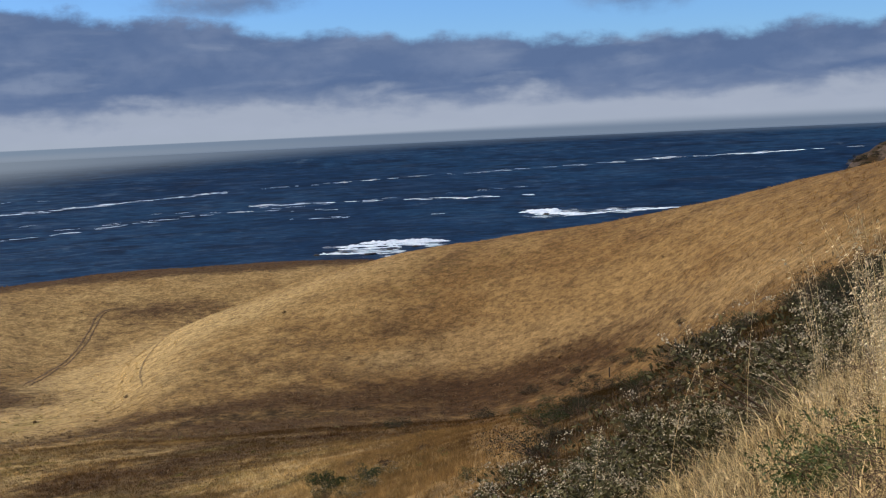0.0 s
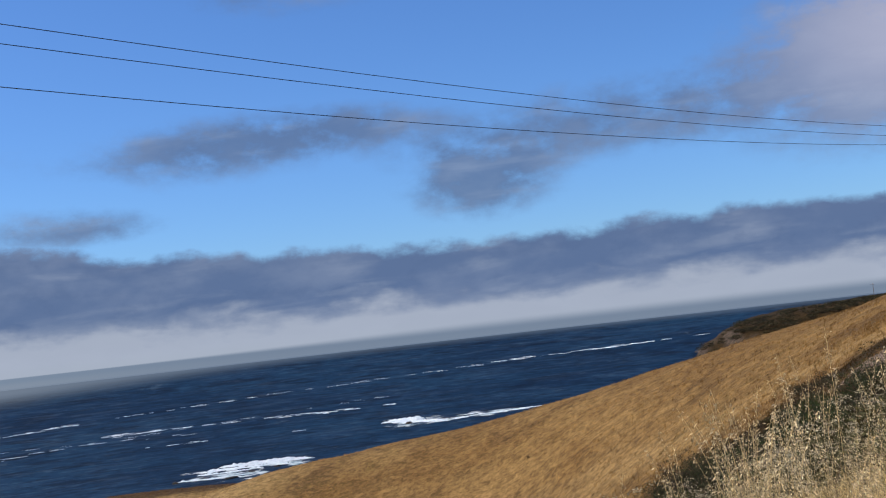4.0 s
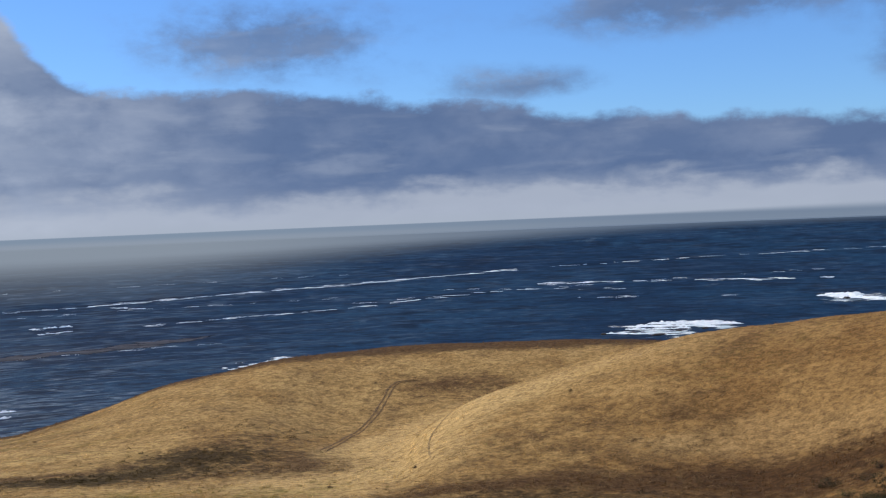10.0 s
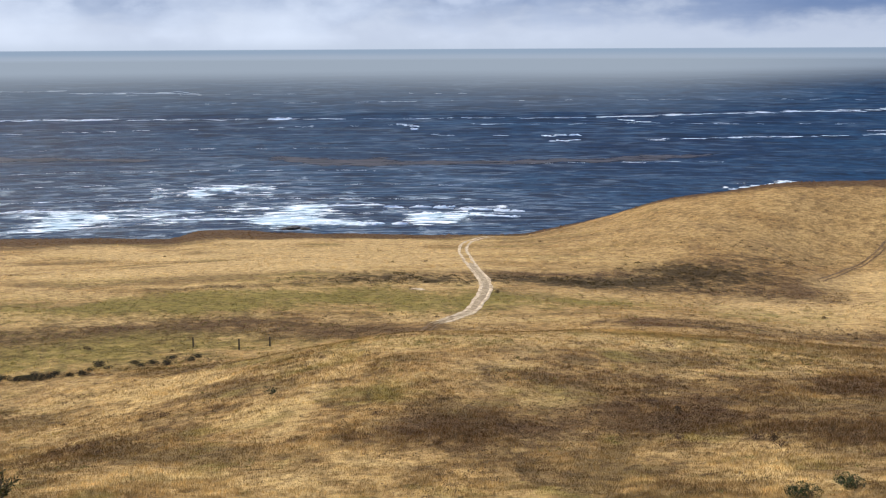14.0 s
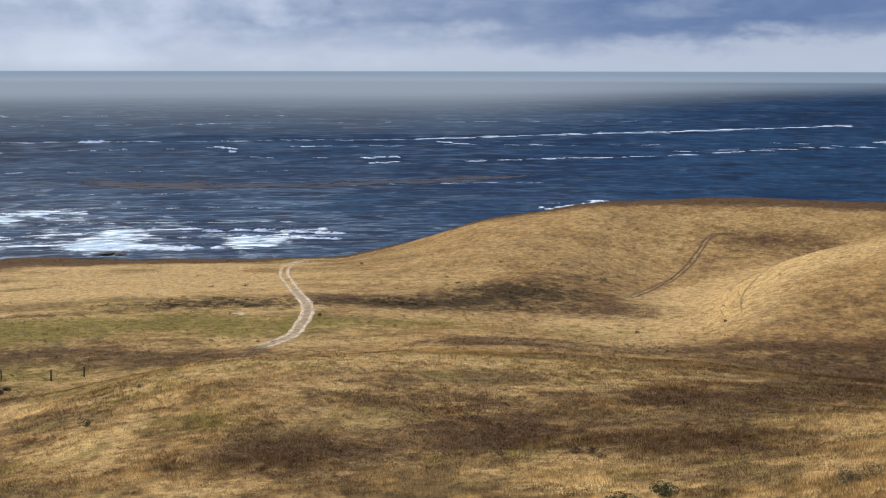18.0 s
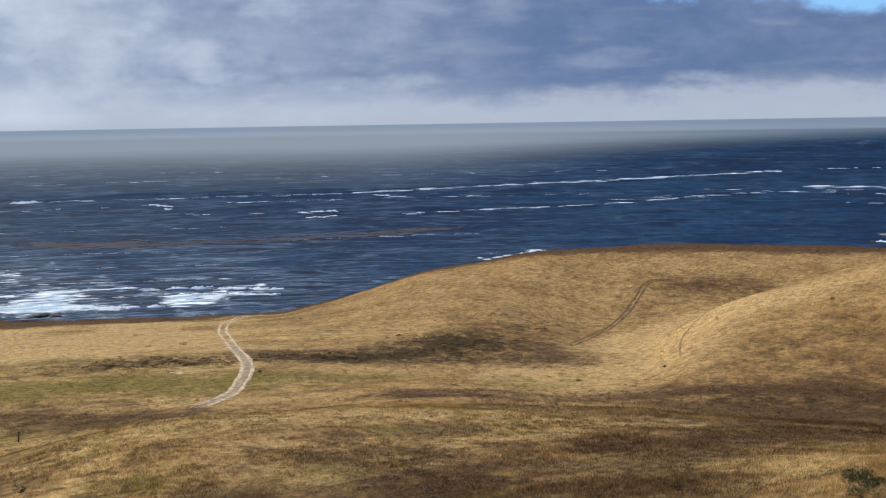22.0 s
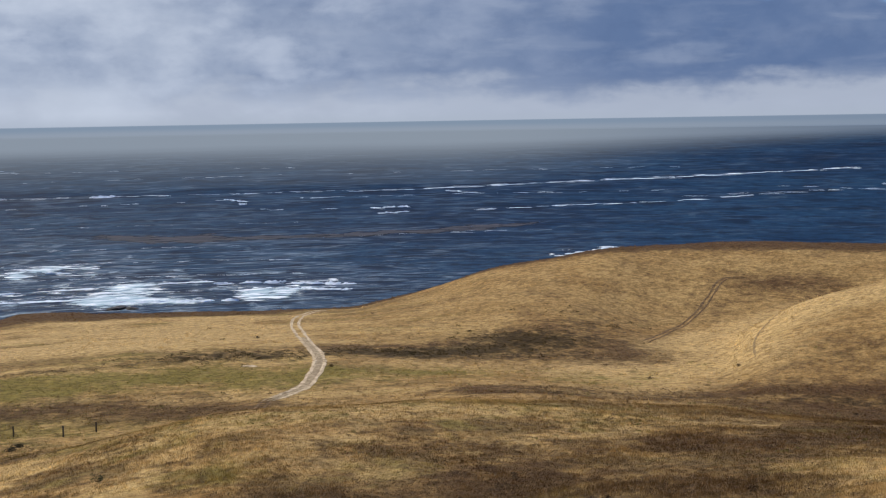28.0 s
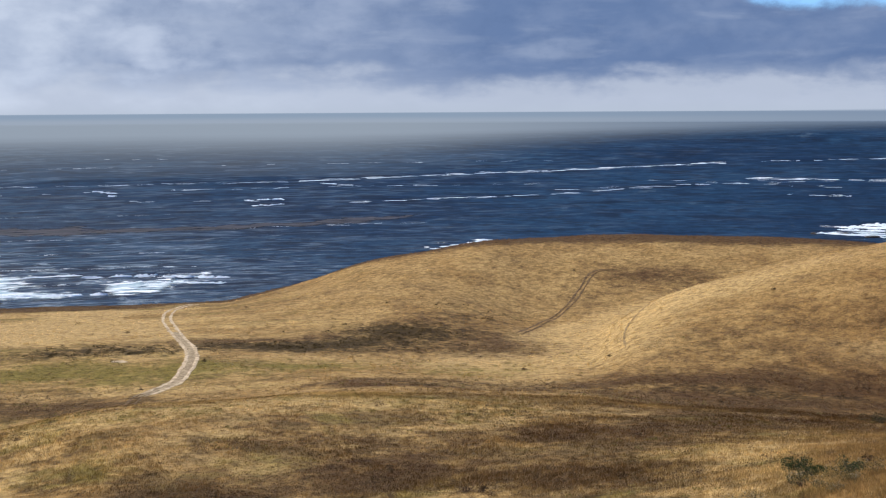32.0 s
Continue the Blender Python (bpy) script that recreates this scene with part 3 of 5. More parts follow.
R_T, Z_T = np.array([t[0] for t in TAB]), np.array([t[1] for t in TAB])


def smooth(v, lo, hi):
    s = np.clip((v - lo) / (hi - lo), 0, 1)
    return s * s * (3 - 2 * s)


def land(az, r):
    """Height of the land at bearing and distance (arrays)."""
    az, r = np.broadcast_arrays(np.asarray(az, float), np.asarray(r, float))
    shape = az.shape
    az, r = az.ravel(), r.ravel()
    K = len(R_T)
    rr, zz = np.empty((K, az.size)), np.empty((K, az.size))
    for k in range(K):
        rr[k], zz[k] = np.interp(az, AZ_T, R_T[k]), np.interp(az, AZ_T, Z_T[k])
    h, dl = np.diff(rr, axis=0), None
    dl = np.diff(zz, axis=0) / h
    m = np.zeros_like(zz)
    ok = dl[:-1] * dl[1:] > 0
    w1, w2 = 2 * h[1:] + h[:-1], h[1:] + 2 * h[:-1]
    with np.errstate(divide="ignore", invalid="ignore"):
        mm = (w1 + w2) / (w1 / dl[:-1] + w2 / dl[1:])
    m[1:-1] = np.where(ok, mm, 0)
    m[0], m[-1] = dl[0], 0
    z = zz[0].copy()
    for k in range(K - 1):
        s = np.clip((r - rr[k]) / h[k], 0, 1)
        f = ((1 + 2 * s) * (1 - s) ** 2 * zz[k] + s * (1 - s) ** 2 * h[k] * m[k] + s * s * (3 - 2 * s) * zz[k + 1] + s * s * (s - 1) * h[k] * m[k + 1])
        z = np.where(r >= rr[k], f, z)
    x, y = -np.sin(np.radians(az)) * r, np.cos(np.radians(az)) * r
    # far headland to the north
    crest = np.interp(az, (-60, -30, -23, -21.5, -19.5, -17, -15, -14.2, -13.2, -12.3, -11.2), (90, 66, 53.5, 50, 48, 46.5, 42.5, 36.5, 29.5, 14, -8))
    fall = smooth(r, 560, 690) * (1 - smooth(r, 800, 1000))
    head = (crest + 1.6 * vnoise(x / 22, y / 22, 9) + 3.5 * vnoise(x / 11, y / 11, 10) * smooth(az, -15.5, -13.8)) * fall - 10 * (1 - fall)
    z = np.where((az < -10.5) & (az > -100), np.maximum(z, head), z)
    amp = np.clip(r / 60, 0.05, 1) * smooth(z, 1, 12)
    z = z + amp * (0.55 * vnoise(x / 34, y / 34, 1, 3) + 0.22 * vnoise(x / 7, y / 7, 2, 3)) + 0.05 * vnoise(x * 1.1, y * 1.1, 4, 3) * (1 - smooth(r, 30, 60))
    z = z + (1 - smooth(z, 3, 14)) * smooth(r, 250, 320) * 1.5 * vnoise(x / 6, y / 6, 5, 4)
    return z.reshape(shape)


def on_land(az, r, lift=0.0):
    return place(az, r, float(land(az, r)) + lift)


def blob(az, r, a, d, ra, rr_, soft=1.0):
    return np.exp(-(((az - a) / ra) ** 2 + ((r - d) / rr_) ** 2) * soft)


def cover_masks(az, r, x, y):
    """Green, russet and scrub shares of the plant cover; russet and scrub also carry painted cloud shade."""
    n, n2 = vnoise(x / 26, y / 26, 21, 4), vnoise(x / 9, y / 9, 22, 4)
    az = az + 1.6 * vnoise(x / 30, y / 30, 23, 4) * smooth(az, 14, 24)
    r = r + (4.0 * vnoise(x / 16, y / 16, 24, 4) + 2.0 * vnoise(x / 45, y / 45, 25, 2)) * smooth(r, 70, 120) * (1 - smooth(r, 400, 500))
    west = smooth(az, 40, 43)
    green = np.clip((1.15 * blob(az, r, 54, 178, 16, 11) * np.clip(0.85 + 1.2 * n2, 0.3, 1.15) + 1.05 * blob(az, r, 60, 148, 13, 14)) * smooth(az, 38, 42) + 0.8 * blob(az, r, 47, 198, 6, 9) + 1.1 * blob(az, r, 34, 180, 8, 9) * np.clip(0.75 + 1.2 * n2, 0.25, 1.1) + 0.5 * blob(az, r, 43, 170, 4, 8)
                    + 0.35 * blob(az, r, 66, 78, 4, 12) + 0.2 * smooth(n, 0.2, 0.6) + 0.45 * smooth(-n + 0.3 * n2, 0.1, 0.5) * smooth(r, 70, 90) * (1 - smooth(r, 130, 160)) * smooth(az, 6, 16), 0, 1)
    russet = np.clip(1.0 * blob(az, r, 33, 206, 8.5, 9) + 0.9 * blob(az, r, 30, 216, 3.5, 8) + 0.6 * blob(az, r, 28.6, 230, 3, 9) + 0.5 * blob(az, r, 19, 274, 3.5, 7) + 0.6 * blob(az, r, 52, 193, 7, 4) + 0.75 * blob(az, r, 30, 157, 5, 5)
                     + 0.9 * blob(az, r, 13, 160, 12, 7) + 0.22 * blob(az, r, 5, 160, 14, 10) + 0.55 * blob(az, r, 57, 162, 14, 8) * west + 0.45 * blob(az, r, 46, 150, 6, 7)
                     + 0.5 * blob(az, r, 62, 285, 6, 10) + 0.6 * blob(az, r, 60, 306, 12, 9) + 0.5 * blob(az, r, 46, 307, 6, 8) + 1.0 * smooth(r, 294 - 9 * west, 306 - 7 * west) * smooth(az, 3, 12)
                     + 0.5 * blob(az, r, 13, 262, 9, 14) + 0.5 * smooth(n, 0.18, 0.5) * (1 - smooth(r, 120, 150)) * smooth(r, 40, 60) * smooth(az, 2, 12), 0, 1)
    # rank brown weeds in drifts on the near slope, and cloud shade painted as russet
    russet = np.clip(russet + (0.62 * blob(az, r, 44.6, 78, 5.0, 8) + 0.5 * blob(az, r, 39, 73, 4, 6) + 0.62 * blob(az, r, 36, 93, 6, 8) + 0.62 * blob(az, r, 30, 80, 8, 6) + 0.35 * blob(az, r, 57, 150, 14, 12) * west
                     + 0.62 * blob(az, r, 61, 88, 5, 10) + 0.5 * blob(az, r, 24, 100, 5, 8) + 0.4 * blob(az, r, 22, 74, 6, 6) + 0.7 * blob(az, r, 31.5, 155, 4.5, 6)
                     + 0.42 * blob(az, r, 13, 186, 8, 17) + 0.5 * blob(az, r, 22, 152, 8, 9) + 0.4 * blob(az, r, 16, 124, 9, 22) + 0.36 * blob(az, r, 25, 92, 11, 26) + 0.9 * blob(az, r, 35.5, 205, 6.8, 8) + 0.6 * blob(az, r, 30.5, 220, 3.6, 9) + 0.35 * blob(az, r, 52, 108, 6, 5) + 0.7 * blob(az, r, 36, 207, 6, 6)) * np.clip(0.9 + 0.9 * n2, 0.2, 1.3), 0, 1)
    # brown zone up to the spur's foot, partly cloud shade put into the colour
    foot = np.interp(az, (-21, -17, -13, -8.7, -3.4, 2, 6.7, 14), (104, 119, 134, 149, 168, 176, 176, 170))
    russet = np.clip(russet + 0.42 * (1 - smooth(r - foot, -24, 22)) * (1 - smooth(az, 14, 25)) * np.maximum(smooth(r, 85, 120), 1 - smooth(az, -4, 8)) * smooth(r, 18, 30), 0, 1)
    lim = np.interp(az, (-40, -26, -20, -14, -8, -2, 4, 10, 16, 24), (118, 112, 106, 104, 100, 90, 50, 34, 24, 14))
    scrub = smooth(lim - r + 16 * n2 + 12 * n, -10, 14) * (1 - smooth(az, 10, 26)) * smooth(r, 6, 12)
    scrub = np.maximum(scrub, smooth(-az, 10, 11) * smooth(r, 540, 600) * 1.3)
    scrub = np.maximum(scrub, 0.9 * blob(az, r, 60, 138, 4.5, 4) * smooth(n2, -0.3, 0.3))
    # hollow and valley foot: dark plants, deepened with painted cloud shade
    scrub = np.maximum(scrub, 0.7 * blob(az, r, 46.0, 197, 5.2, 7.0) + 1.0 * blob(az, r, 35.8, 204, 6.4, 7.0) + 0.9 * blob(az, r, 31.0, 217, 3.6, 9) + 0.5 * blob(az, r, 27.8, 236, 2.8, 10) + 0.55 * blob(az, r, 29, 157, 5, 4) + 0.6 * blob(az, r, 14, 158, 10, 4))
    scrub = scrub * (1 - blob(az, r, -20.6, 89, 2.2, 5.5)) * (1 - 0.3 * (1 - smooth(r, 55, 75)) * smooth(az, -16, -6) * (1 - smooth(az, 14, 20)))
    return np.stack([green * (1 - scrub), russet * (1 - scrub), scrub], -1)


def pale_mask(az, r, x, y):
    """Where the grass is paler: dry stands, and sunlight painted along the spur's crest and saddle and in a band across
    its face.
    """
    n = vnoise(x / 14, y / 14, 26, 4)
    crest = np.interp(az, (-20, -8, 2, 8, 13, 18, 21, 25, 30), (158, 198, 216, 222, 221, 214, 206, 196, 188)) - r + 7 * n
    band = np.interp(az, (-21, -13, -7, 0, 6, 14), (108, 131, 153, 172, 177, 182)) - r + 6 * n
    m = 0.8 * np.exp(-(crest / 9) ** 2) * smooth(az, 2, 12) * (1 - smooth(az, 25, 33)) + 0.95 * np.exp(-(band / 9) ** 2) * (1 - smooth(az, 6, 18))
    m = m + 0.15 * smooth(r, 52, 64) * (1 - smooth(r, 125, 140)) * smooth(az, 12, 22) + 0.35 * smooth(r, 60, 70) * (1 - smooth(r, 120, 135)) * smooth(n + 0.35 * vnoise(x / 40, y / 40, 27, 2), -0.05, 0.4) * smooth(az, 8, 18)
    m = m + 0.95 * smooth(r, 204, 218) * (1 - smooth(r, 284, 300)) * smooth(az, 38, 44) * smooth(n, -0.6, 0.1)
    m = m + 0.35 * smooth(r, 170, 180) * (1 - smooth(r, 200, 225)) * smooth(az, 24, 32) * smooth(n, -0.2, 0.3)
    saddle = np.interp(az, (14, 17, 19, 20.5, 22, 24.3, 25.5, 28, 32), (266, 266, 259, 252, 246, 232, 221, 205, 198))
    m = m + 0.8 * (1 - smooth(r - saddle + 6 * n, -7, 6)) * smooth(r, 168, 188) * smooth(az, 15, 20) * (1 - smooth(az, 26, 32))
    m = m + 0.45 * blob(az, r, 26, 195, 4.5, 45) + 0.4 * blob(az, r, 24, 165, 4, 10)
    return np.clip(m, 0, 1)


fine = np.arange(-31, 71, 0.16)
AZ = np.r_[np.arange(-180, -31, 3.0), fine, np.arange(71.5, 180, 3.0)]
RR = np.r_[0.0, np.geomspace(0.05, 60, 80), np.arange(61, 350, 1.05), np.arange(352, 480, 6), np.arange(484, 1010, 11)]
ga, gr = np.meshgrid(AZ, RR, indexing="ij")
gx, gy = -np.sin(np.radians(ga)) * gr, np.cos(np.radians(ga)) * gr
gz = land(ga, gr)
na, nr = ga.shape
i, j = np.meshgrid(np.arange(na), np.arange(nr - 1), indexing="ij")
i2 = (i + 1) % na
faces = np.stack([i * nr + j, i2 * nr + j, i2 * nr + j + 1, i * nr + j + 1], -1).reshape(-1, 4)[:, ::-1]
masks = cover_masks(ga.ravel(), gr.ravel(), gx.ravel(), gy.ravel())
ground = new("ground", mesh_of("ground", np.c_[gx.ravel(), gy.ravel(), gz.ravel()], faces, M_GROUND, {"cover": masks, "pale": pale_mask(ga.ravel(), gr.ravel(), gx.ravel(), gy.ravel())}, True))
tagged(ground, "rolling coastal hills covered in golden dry grass", "ground", kind="structure")

# ---- the sea, its fog and the horizon ----
def ring(name, mat, radii, z, a0=-180.0, a1=180.0, step=3.0):
    a = np.radians(np.arange(a0, a1 + 0.01, step))
    v = np.concatenate([np.c_[-np.sin(a) * q, np.cos(a) * q, np.full(a.size, z)] for q in radii])
    n = a.size
    k, q = np.meshgrid(np.arange(n - 1), np.arange(len(radii) - 1))
    k, q = k.ravel(), q.ravel()
    f = np.stack([q * n + k, (q + 1) * n + k, (q + 1) * n + k + 1, q * n + k + 1], -1)
    return new(name, mesh_of(name, v, f, mat))


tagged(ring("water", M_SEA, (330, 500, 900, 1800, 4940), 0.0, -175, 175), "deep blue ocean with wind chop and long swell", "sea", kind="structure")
tagged(ring("fog_sheet", M_FOG, (1000, 2000, 3000, 4920), 5.0, -60, 120), "emissive sheet painted as thin grey sea fog on the far water", "fog", kind="structure")
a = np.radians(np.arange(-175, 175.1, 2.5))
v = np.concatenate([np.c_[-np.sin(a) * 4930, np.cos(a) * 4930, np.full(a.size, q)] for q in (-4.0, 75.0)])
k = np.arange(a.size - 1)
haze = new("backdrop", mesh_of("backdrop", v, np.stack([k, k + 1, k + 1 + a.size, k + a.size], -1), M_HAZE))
tagged(haze, "emissive backdrop painted as pale haze along the sea horizon", "horizon", kind="structure")


# ---- the dirt track and the old ruts ----
def path_pts(ctrl, step=0.7):
    """Evenly spaced plan points along a smooth line through (bearing, distance) stations."""
    c = np.array([[-math.sin(radians(a)) * r, math.cos(radians(a)) * r] for a, r in ctrl])
    out_ = []
    for k in range(len(c) - 1):
        p0, p1, p2, p3 = c[max(k - 1, 0)], c[k], c[k + 1], c[min(k + 2, len(c) - 1)]
        n = max(2, int(np.linalg.norm(p2 - p1) / step))
        s = np.linspace(0, 1, n, endpoint=False)[:, None]
        out_.append(0.5 * (2 * p1 + (p2 - p0) * s + (2 * p0 - 5 * p1 + 4 * p2 - p3) * s ** 2 + (3 * p1 - p0 - 3 * p2 + p3) * s ** 3))
    return np.concatenate(out_ + [c[-1:]])


def ribbon(name, pts, offset, width, mat, seed, lift=0.09, across=4, taper=6):
    """A ragged strip that lies on the land along pts."""
    tang = np.gradient(pts, axis=0)
    tang /= np.linalg.norm(tang, axis=1)[:, None]
    nrm = np.c_[-tang[:, 1], tang[:, 0]]
    n = len(pts)
    s = np.arange(n)
    ends = np.minimum(1, np.minimum(s + 0.2, n - 1 - s + 0.2) / taper)
    v = []
    for q in range(across + 1):
        u = q / across - 0.5
        rag = 0.42 * vnoise(s * 0.45, np.full(n, q * 7.3), seed + (q > across / 2), 4, 0.65)
        off = offset + (u * (width + rag * 1.6) * ends) + 0.12 * vnoise(s * 0.13, s * 0, seed + 5, 2)
        p = pts + nrm * off[:, None]
        r_, a_ = np.hypot(p[:, 0], p[:, 1]), np.degrees(np.arctan2(-p[:, 0], p[:, 1]))
        v.append(np.c_[p, land(a_, r_) + lift - (0.05 if q in (0, across) else 0.0)])
    v = np.concatenate(v)
    k, q = np.meshgrid(np.arange(n - 1), np.arange(across))
    k, q = k.ravel(), q.ravel()
    return mesh_of(name, v, np.stack([q * n + k, q * n + k + 1, (q + 1) * n + k + 1, (q + 1) * n + k], -1), mat, smooth=True)


GULLY = [(19.2, 220.6), (19.86, 212.5), (20.3, 205.1), (20.42, 194.5), (20.37, 185.5)]
ROAD = [(40.8, 295), (41.84, 277.7), (42.17, 254.9), (41.64, 217.7), (41.06, 194.4), (41.4, 176), (42.23, 162.8), (43.6, 155)]
ROAD_TAIL = [(43.6, 155.2), (44.6, 142), (46.5, 128), (50, 124), (53.5, 123), (57, 121)]
KNOLL_RUTS = [(20.6, 276.2), (21.5, 276.8), (22, 273.8), (22.44, 264.5), (23.01, 253.4), (23.71, 242.7), (24.39, 235.5), (25.48, 221.1)]

road_pts, fork_pts, knoll_pts = path_pts(ROAD), path_pts(ROAD_TAIL), path_pts(KNOLL_RUTS)
n_r = len(road_pts)
lo, hi = int(n_r * 0.47), n_r
road = new("road")
tagged(road, "pale sandy two-rut dirt track across dry grass", "dirt track", kind="structure")
part("rut", ribbon("rut", road_pts, -0.80, 0.62, M_DIRT, 31), road)
part("rut", ribbon("rut", road_pts, 0.80, 0.62, M_DIRT, 41), road)
part("worn_middle", ribbon("worn_middle", road_pts[lo:hi], 0.0, 1.25, M_MIDDLE, 51, 0.07), road)
part("rut", ribbon("rut", fork_pts, -0.6, 0.5, M_RUT, 61), road, "faint grassy rut")
part("rut", ribbon("rut", fork_pts, 0.6, 0.5, M_RUT, 71), road, "faint grassy rut")
ruts = new("track")
tagged(ruts, "narrow worn vehicle ruts climbing the grassy knoll", "track", kind="structure")
part("rut", ribbon("rut", knoll_pts, -0.5, 0.5, M_RUT, 81), ruts)
part("rut", ribbon("rut", knoll_pts, 0.5, 0.36, M_RUT, 91), ruts)
tagged(new("trail", ribbon("trail", path_pts(GULLY), 0.0, 0.34, M_TRAIL, 101)), "narrow eroded trail down the nose of the spur", "trail", kind="structure")


def patch(name, a0, a1, r0, r1, mat, lift=0.1, seed=0, nu=26, nv=12):
    """A ragged oval that lies on the land."""
    th, q = np.meshgrid(np.linspace(0, 2 * np.pi, nu, endpoint=False), np.linspace(0, 1, nv))
    rag = 1 + 0.3 * vnoise(np.cos(th) * 2 + seed, np.sin(th) * 2, 77 + seed, 3) * q
    a_, r_ = (a0 + a1) / 2 + (a1 - a0) / 2 * q * rag * np.cos(th), (r0 + r1) / 2 + (r1 - r0) / 2 * q * rag * np.sin(th)
    z_ = land(a_, r_) + lift * (1 - q ** 4 * 0.9)
    v = np.stack([-np.sin(np.radians(a_)) * r_, np.cos(np.radians(a_)) * r_, z_], -1).reshape(-1, 3)
    k, j_ = np.meshgrid(np.arange(nu), np.arange(nv - 1))
    k, j_ = k.ravel(), j_.ravel()
    k2 = (k + 1) % nu
    return mesh_of(name, v, np.stack([j_ * nu + k, (j_ + 1) * nu + k, (j_ + 1) * nu + k2, j_ * nu + k2], -1), mat, smooth=True)


tagged(new("bare_ground", patch("bare_ground", -22.6, -18.9, 84, 94, M_SOIL, 0.14, 2)), "bare pinkish dirt patch among dark scrub", "bare ground", kind="structure")
tagged(new("sandy_scrape", patch("sandy_scrape", 44.0, 44.75, 186, 188, M_DIRT, 0.12, 3)), "small pale sandy scrape beside the track", "bare ground", kind="structure")
tagged(new("pullout", patch("pullout", -22.4, -21.0, 668, 690, M_PALE, 0.6, 4)), "pale gravel pullout on the far headland", "pullout", kind="structure")


# ---- the sea: foam, kelp and rocks ----
def sea_sheet(name, a0, a1, r0, r1, mat, z, nu=90, nv=24, power=1.0):
    """A thin sheet on the water whose fade runs from 1 inside to 0 at its rim."""
    u, w = np.meshgrid(np.linspace(0, 1, nu), np.linspace(0, 1, nv), indexing="ij")
    a_, r_ = a0 + (a1 - a0) * u, r0 + (r1 - r0) * w
    fade = np.clip(1 - np.maximum(np.abs(2 * u - 1) ** 3, np.abs(2 * w - 1) ** 2), 0, 1) ** power
    rag = vnoise(u * 7 + a0, w * 3, 15, 4)
    fade = np.clip(fade, 0, 1) * (0.75 + 0.9 * rag) - 0.25 * (1 - fade) + 0.35 * rag * (1 - fade)
    fade = np.where((u == 0) | (u == 1) | (w == 0) | (w == 1), -1.5, fade)
    v = np.stack([-np.sin(np.radians(a_)) * r_, np.cos(np.radians(a_)) * r_, z + 0 * r_], -1).reshape(-1, 3)
    k, j_ = np.meshgrid(np.arange(nu - 1), np.arange(nv - 1), indexing="ij")
    k, j_ = k.ravel(), j_.ravel()
    return new(name, mesh_of(name, v, np.stack([k * nv + j_, (k + 1) * nv + j_, (k + 1) * nv + j_ + 1, k * nv + j_ + 1], -1), mat, {"fade": fade.ravel()}))


for a0, a1, r0, r1, z in ((37.5, 48, 385, 470, 0.25), (44, 67, 380, 490, 0.28), (50, 58, 470, 545, 0.31), (4.8, 12.2, 545, 650, 0.25), (-6, 2.8, 730, 850, 0.25), (25.5, 30.5, 500, 560, 0.25)):
    tagged(sea_sheet("surf_foam", a0, a1, r0, r1, M_LACE, z), "white lacy surf foam spreading over blue water", "surf", kind="stuff")


def kelp_bed(stations, z, nu=120, nv=14):
    """A kelp canopy along (bearing, distance, half depth) stations, thinning to its rim."""
    c = np.array(stations, float)
    u, w = np.meshgrid(np.linspace(0, 1, nu), np.linspace(-1, 1, nv), indexing="ij")
    a_ = c[0, 0] + (c[-1, 0] - c[0, 0]) * u
    o = np.argsort(c[:, 0])
    mid, half = np.interp(a_, c[o, 0], c[o, 1]), np.interp(a_, c[o, 0], c[o, 2])
    half = half * (0.8 + 0.7 * vnoise(a_ * 0.9, w * 0 + z, 19, 3))
    r_ = mid + half * w + 5 * vnoise(a_ * 0.7, w * 0, 18, 3)
    fade = 1 - w ** 2 - np.clip((np.abs(2 * u - 1) - 0.9) * 10, 0, 1) + 0.5 * vnoise(a_ * 1.3, w * 1.5, 20, 3)
    fade = np.where((np.abs(w) == 1) | (u == 0) | (u == 1), -1.5, fade)
    v = np.stack([-np.sin(np.radians(a_)) * r_, np.cos(np.radians(a_)) * r_, z + 0 * r_], -1).reshape(-1, 3)
    k, j_ = np.meshgrid(np.arange(nu - 1), np.arange(nv - 1), indexing="ij")
    k, j_ = k.ravel(), j_.ravel()
    ob = new("kelp_bed", mesh_of("kelp_bed", v, np.stack([k * nv + j_, (k + 1) * nv + j_, (k + 1) * nv + j_ + 1, k * nv + j_ + 1], -1), M_KELP, {"fade": fade.ravel()}))
    tagged(ob, "brown kelp canopy floating at the sea surface", "kelp", kind="stuff")


kelp_bed(((52.0, 660, 16), (49.5, 638, 46), (46.8, 622, 42), (44.0, 619, 22), (40.0, 623, 19), (36.0, 632, 18), (32.5, 655, 28), (29.6, 684, 10)), 0.14)
kelp_bed(((68.0, 694, 14), (64.0, 690, 26), (60.0, 676, 24), (56.5, 655, 9)), 0.17)


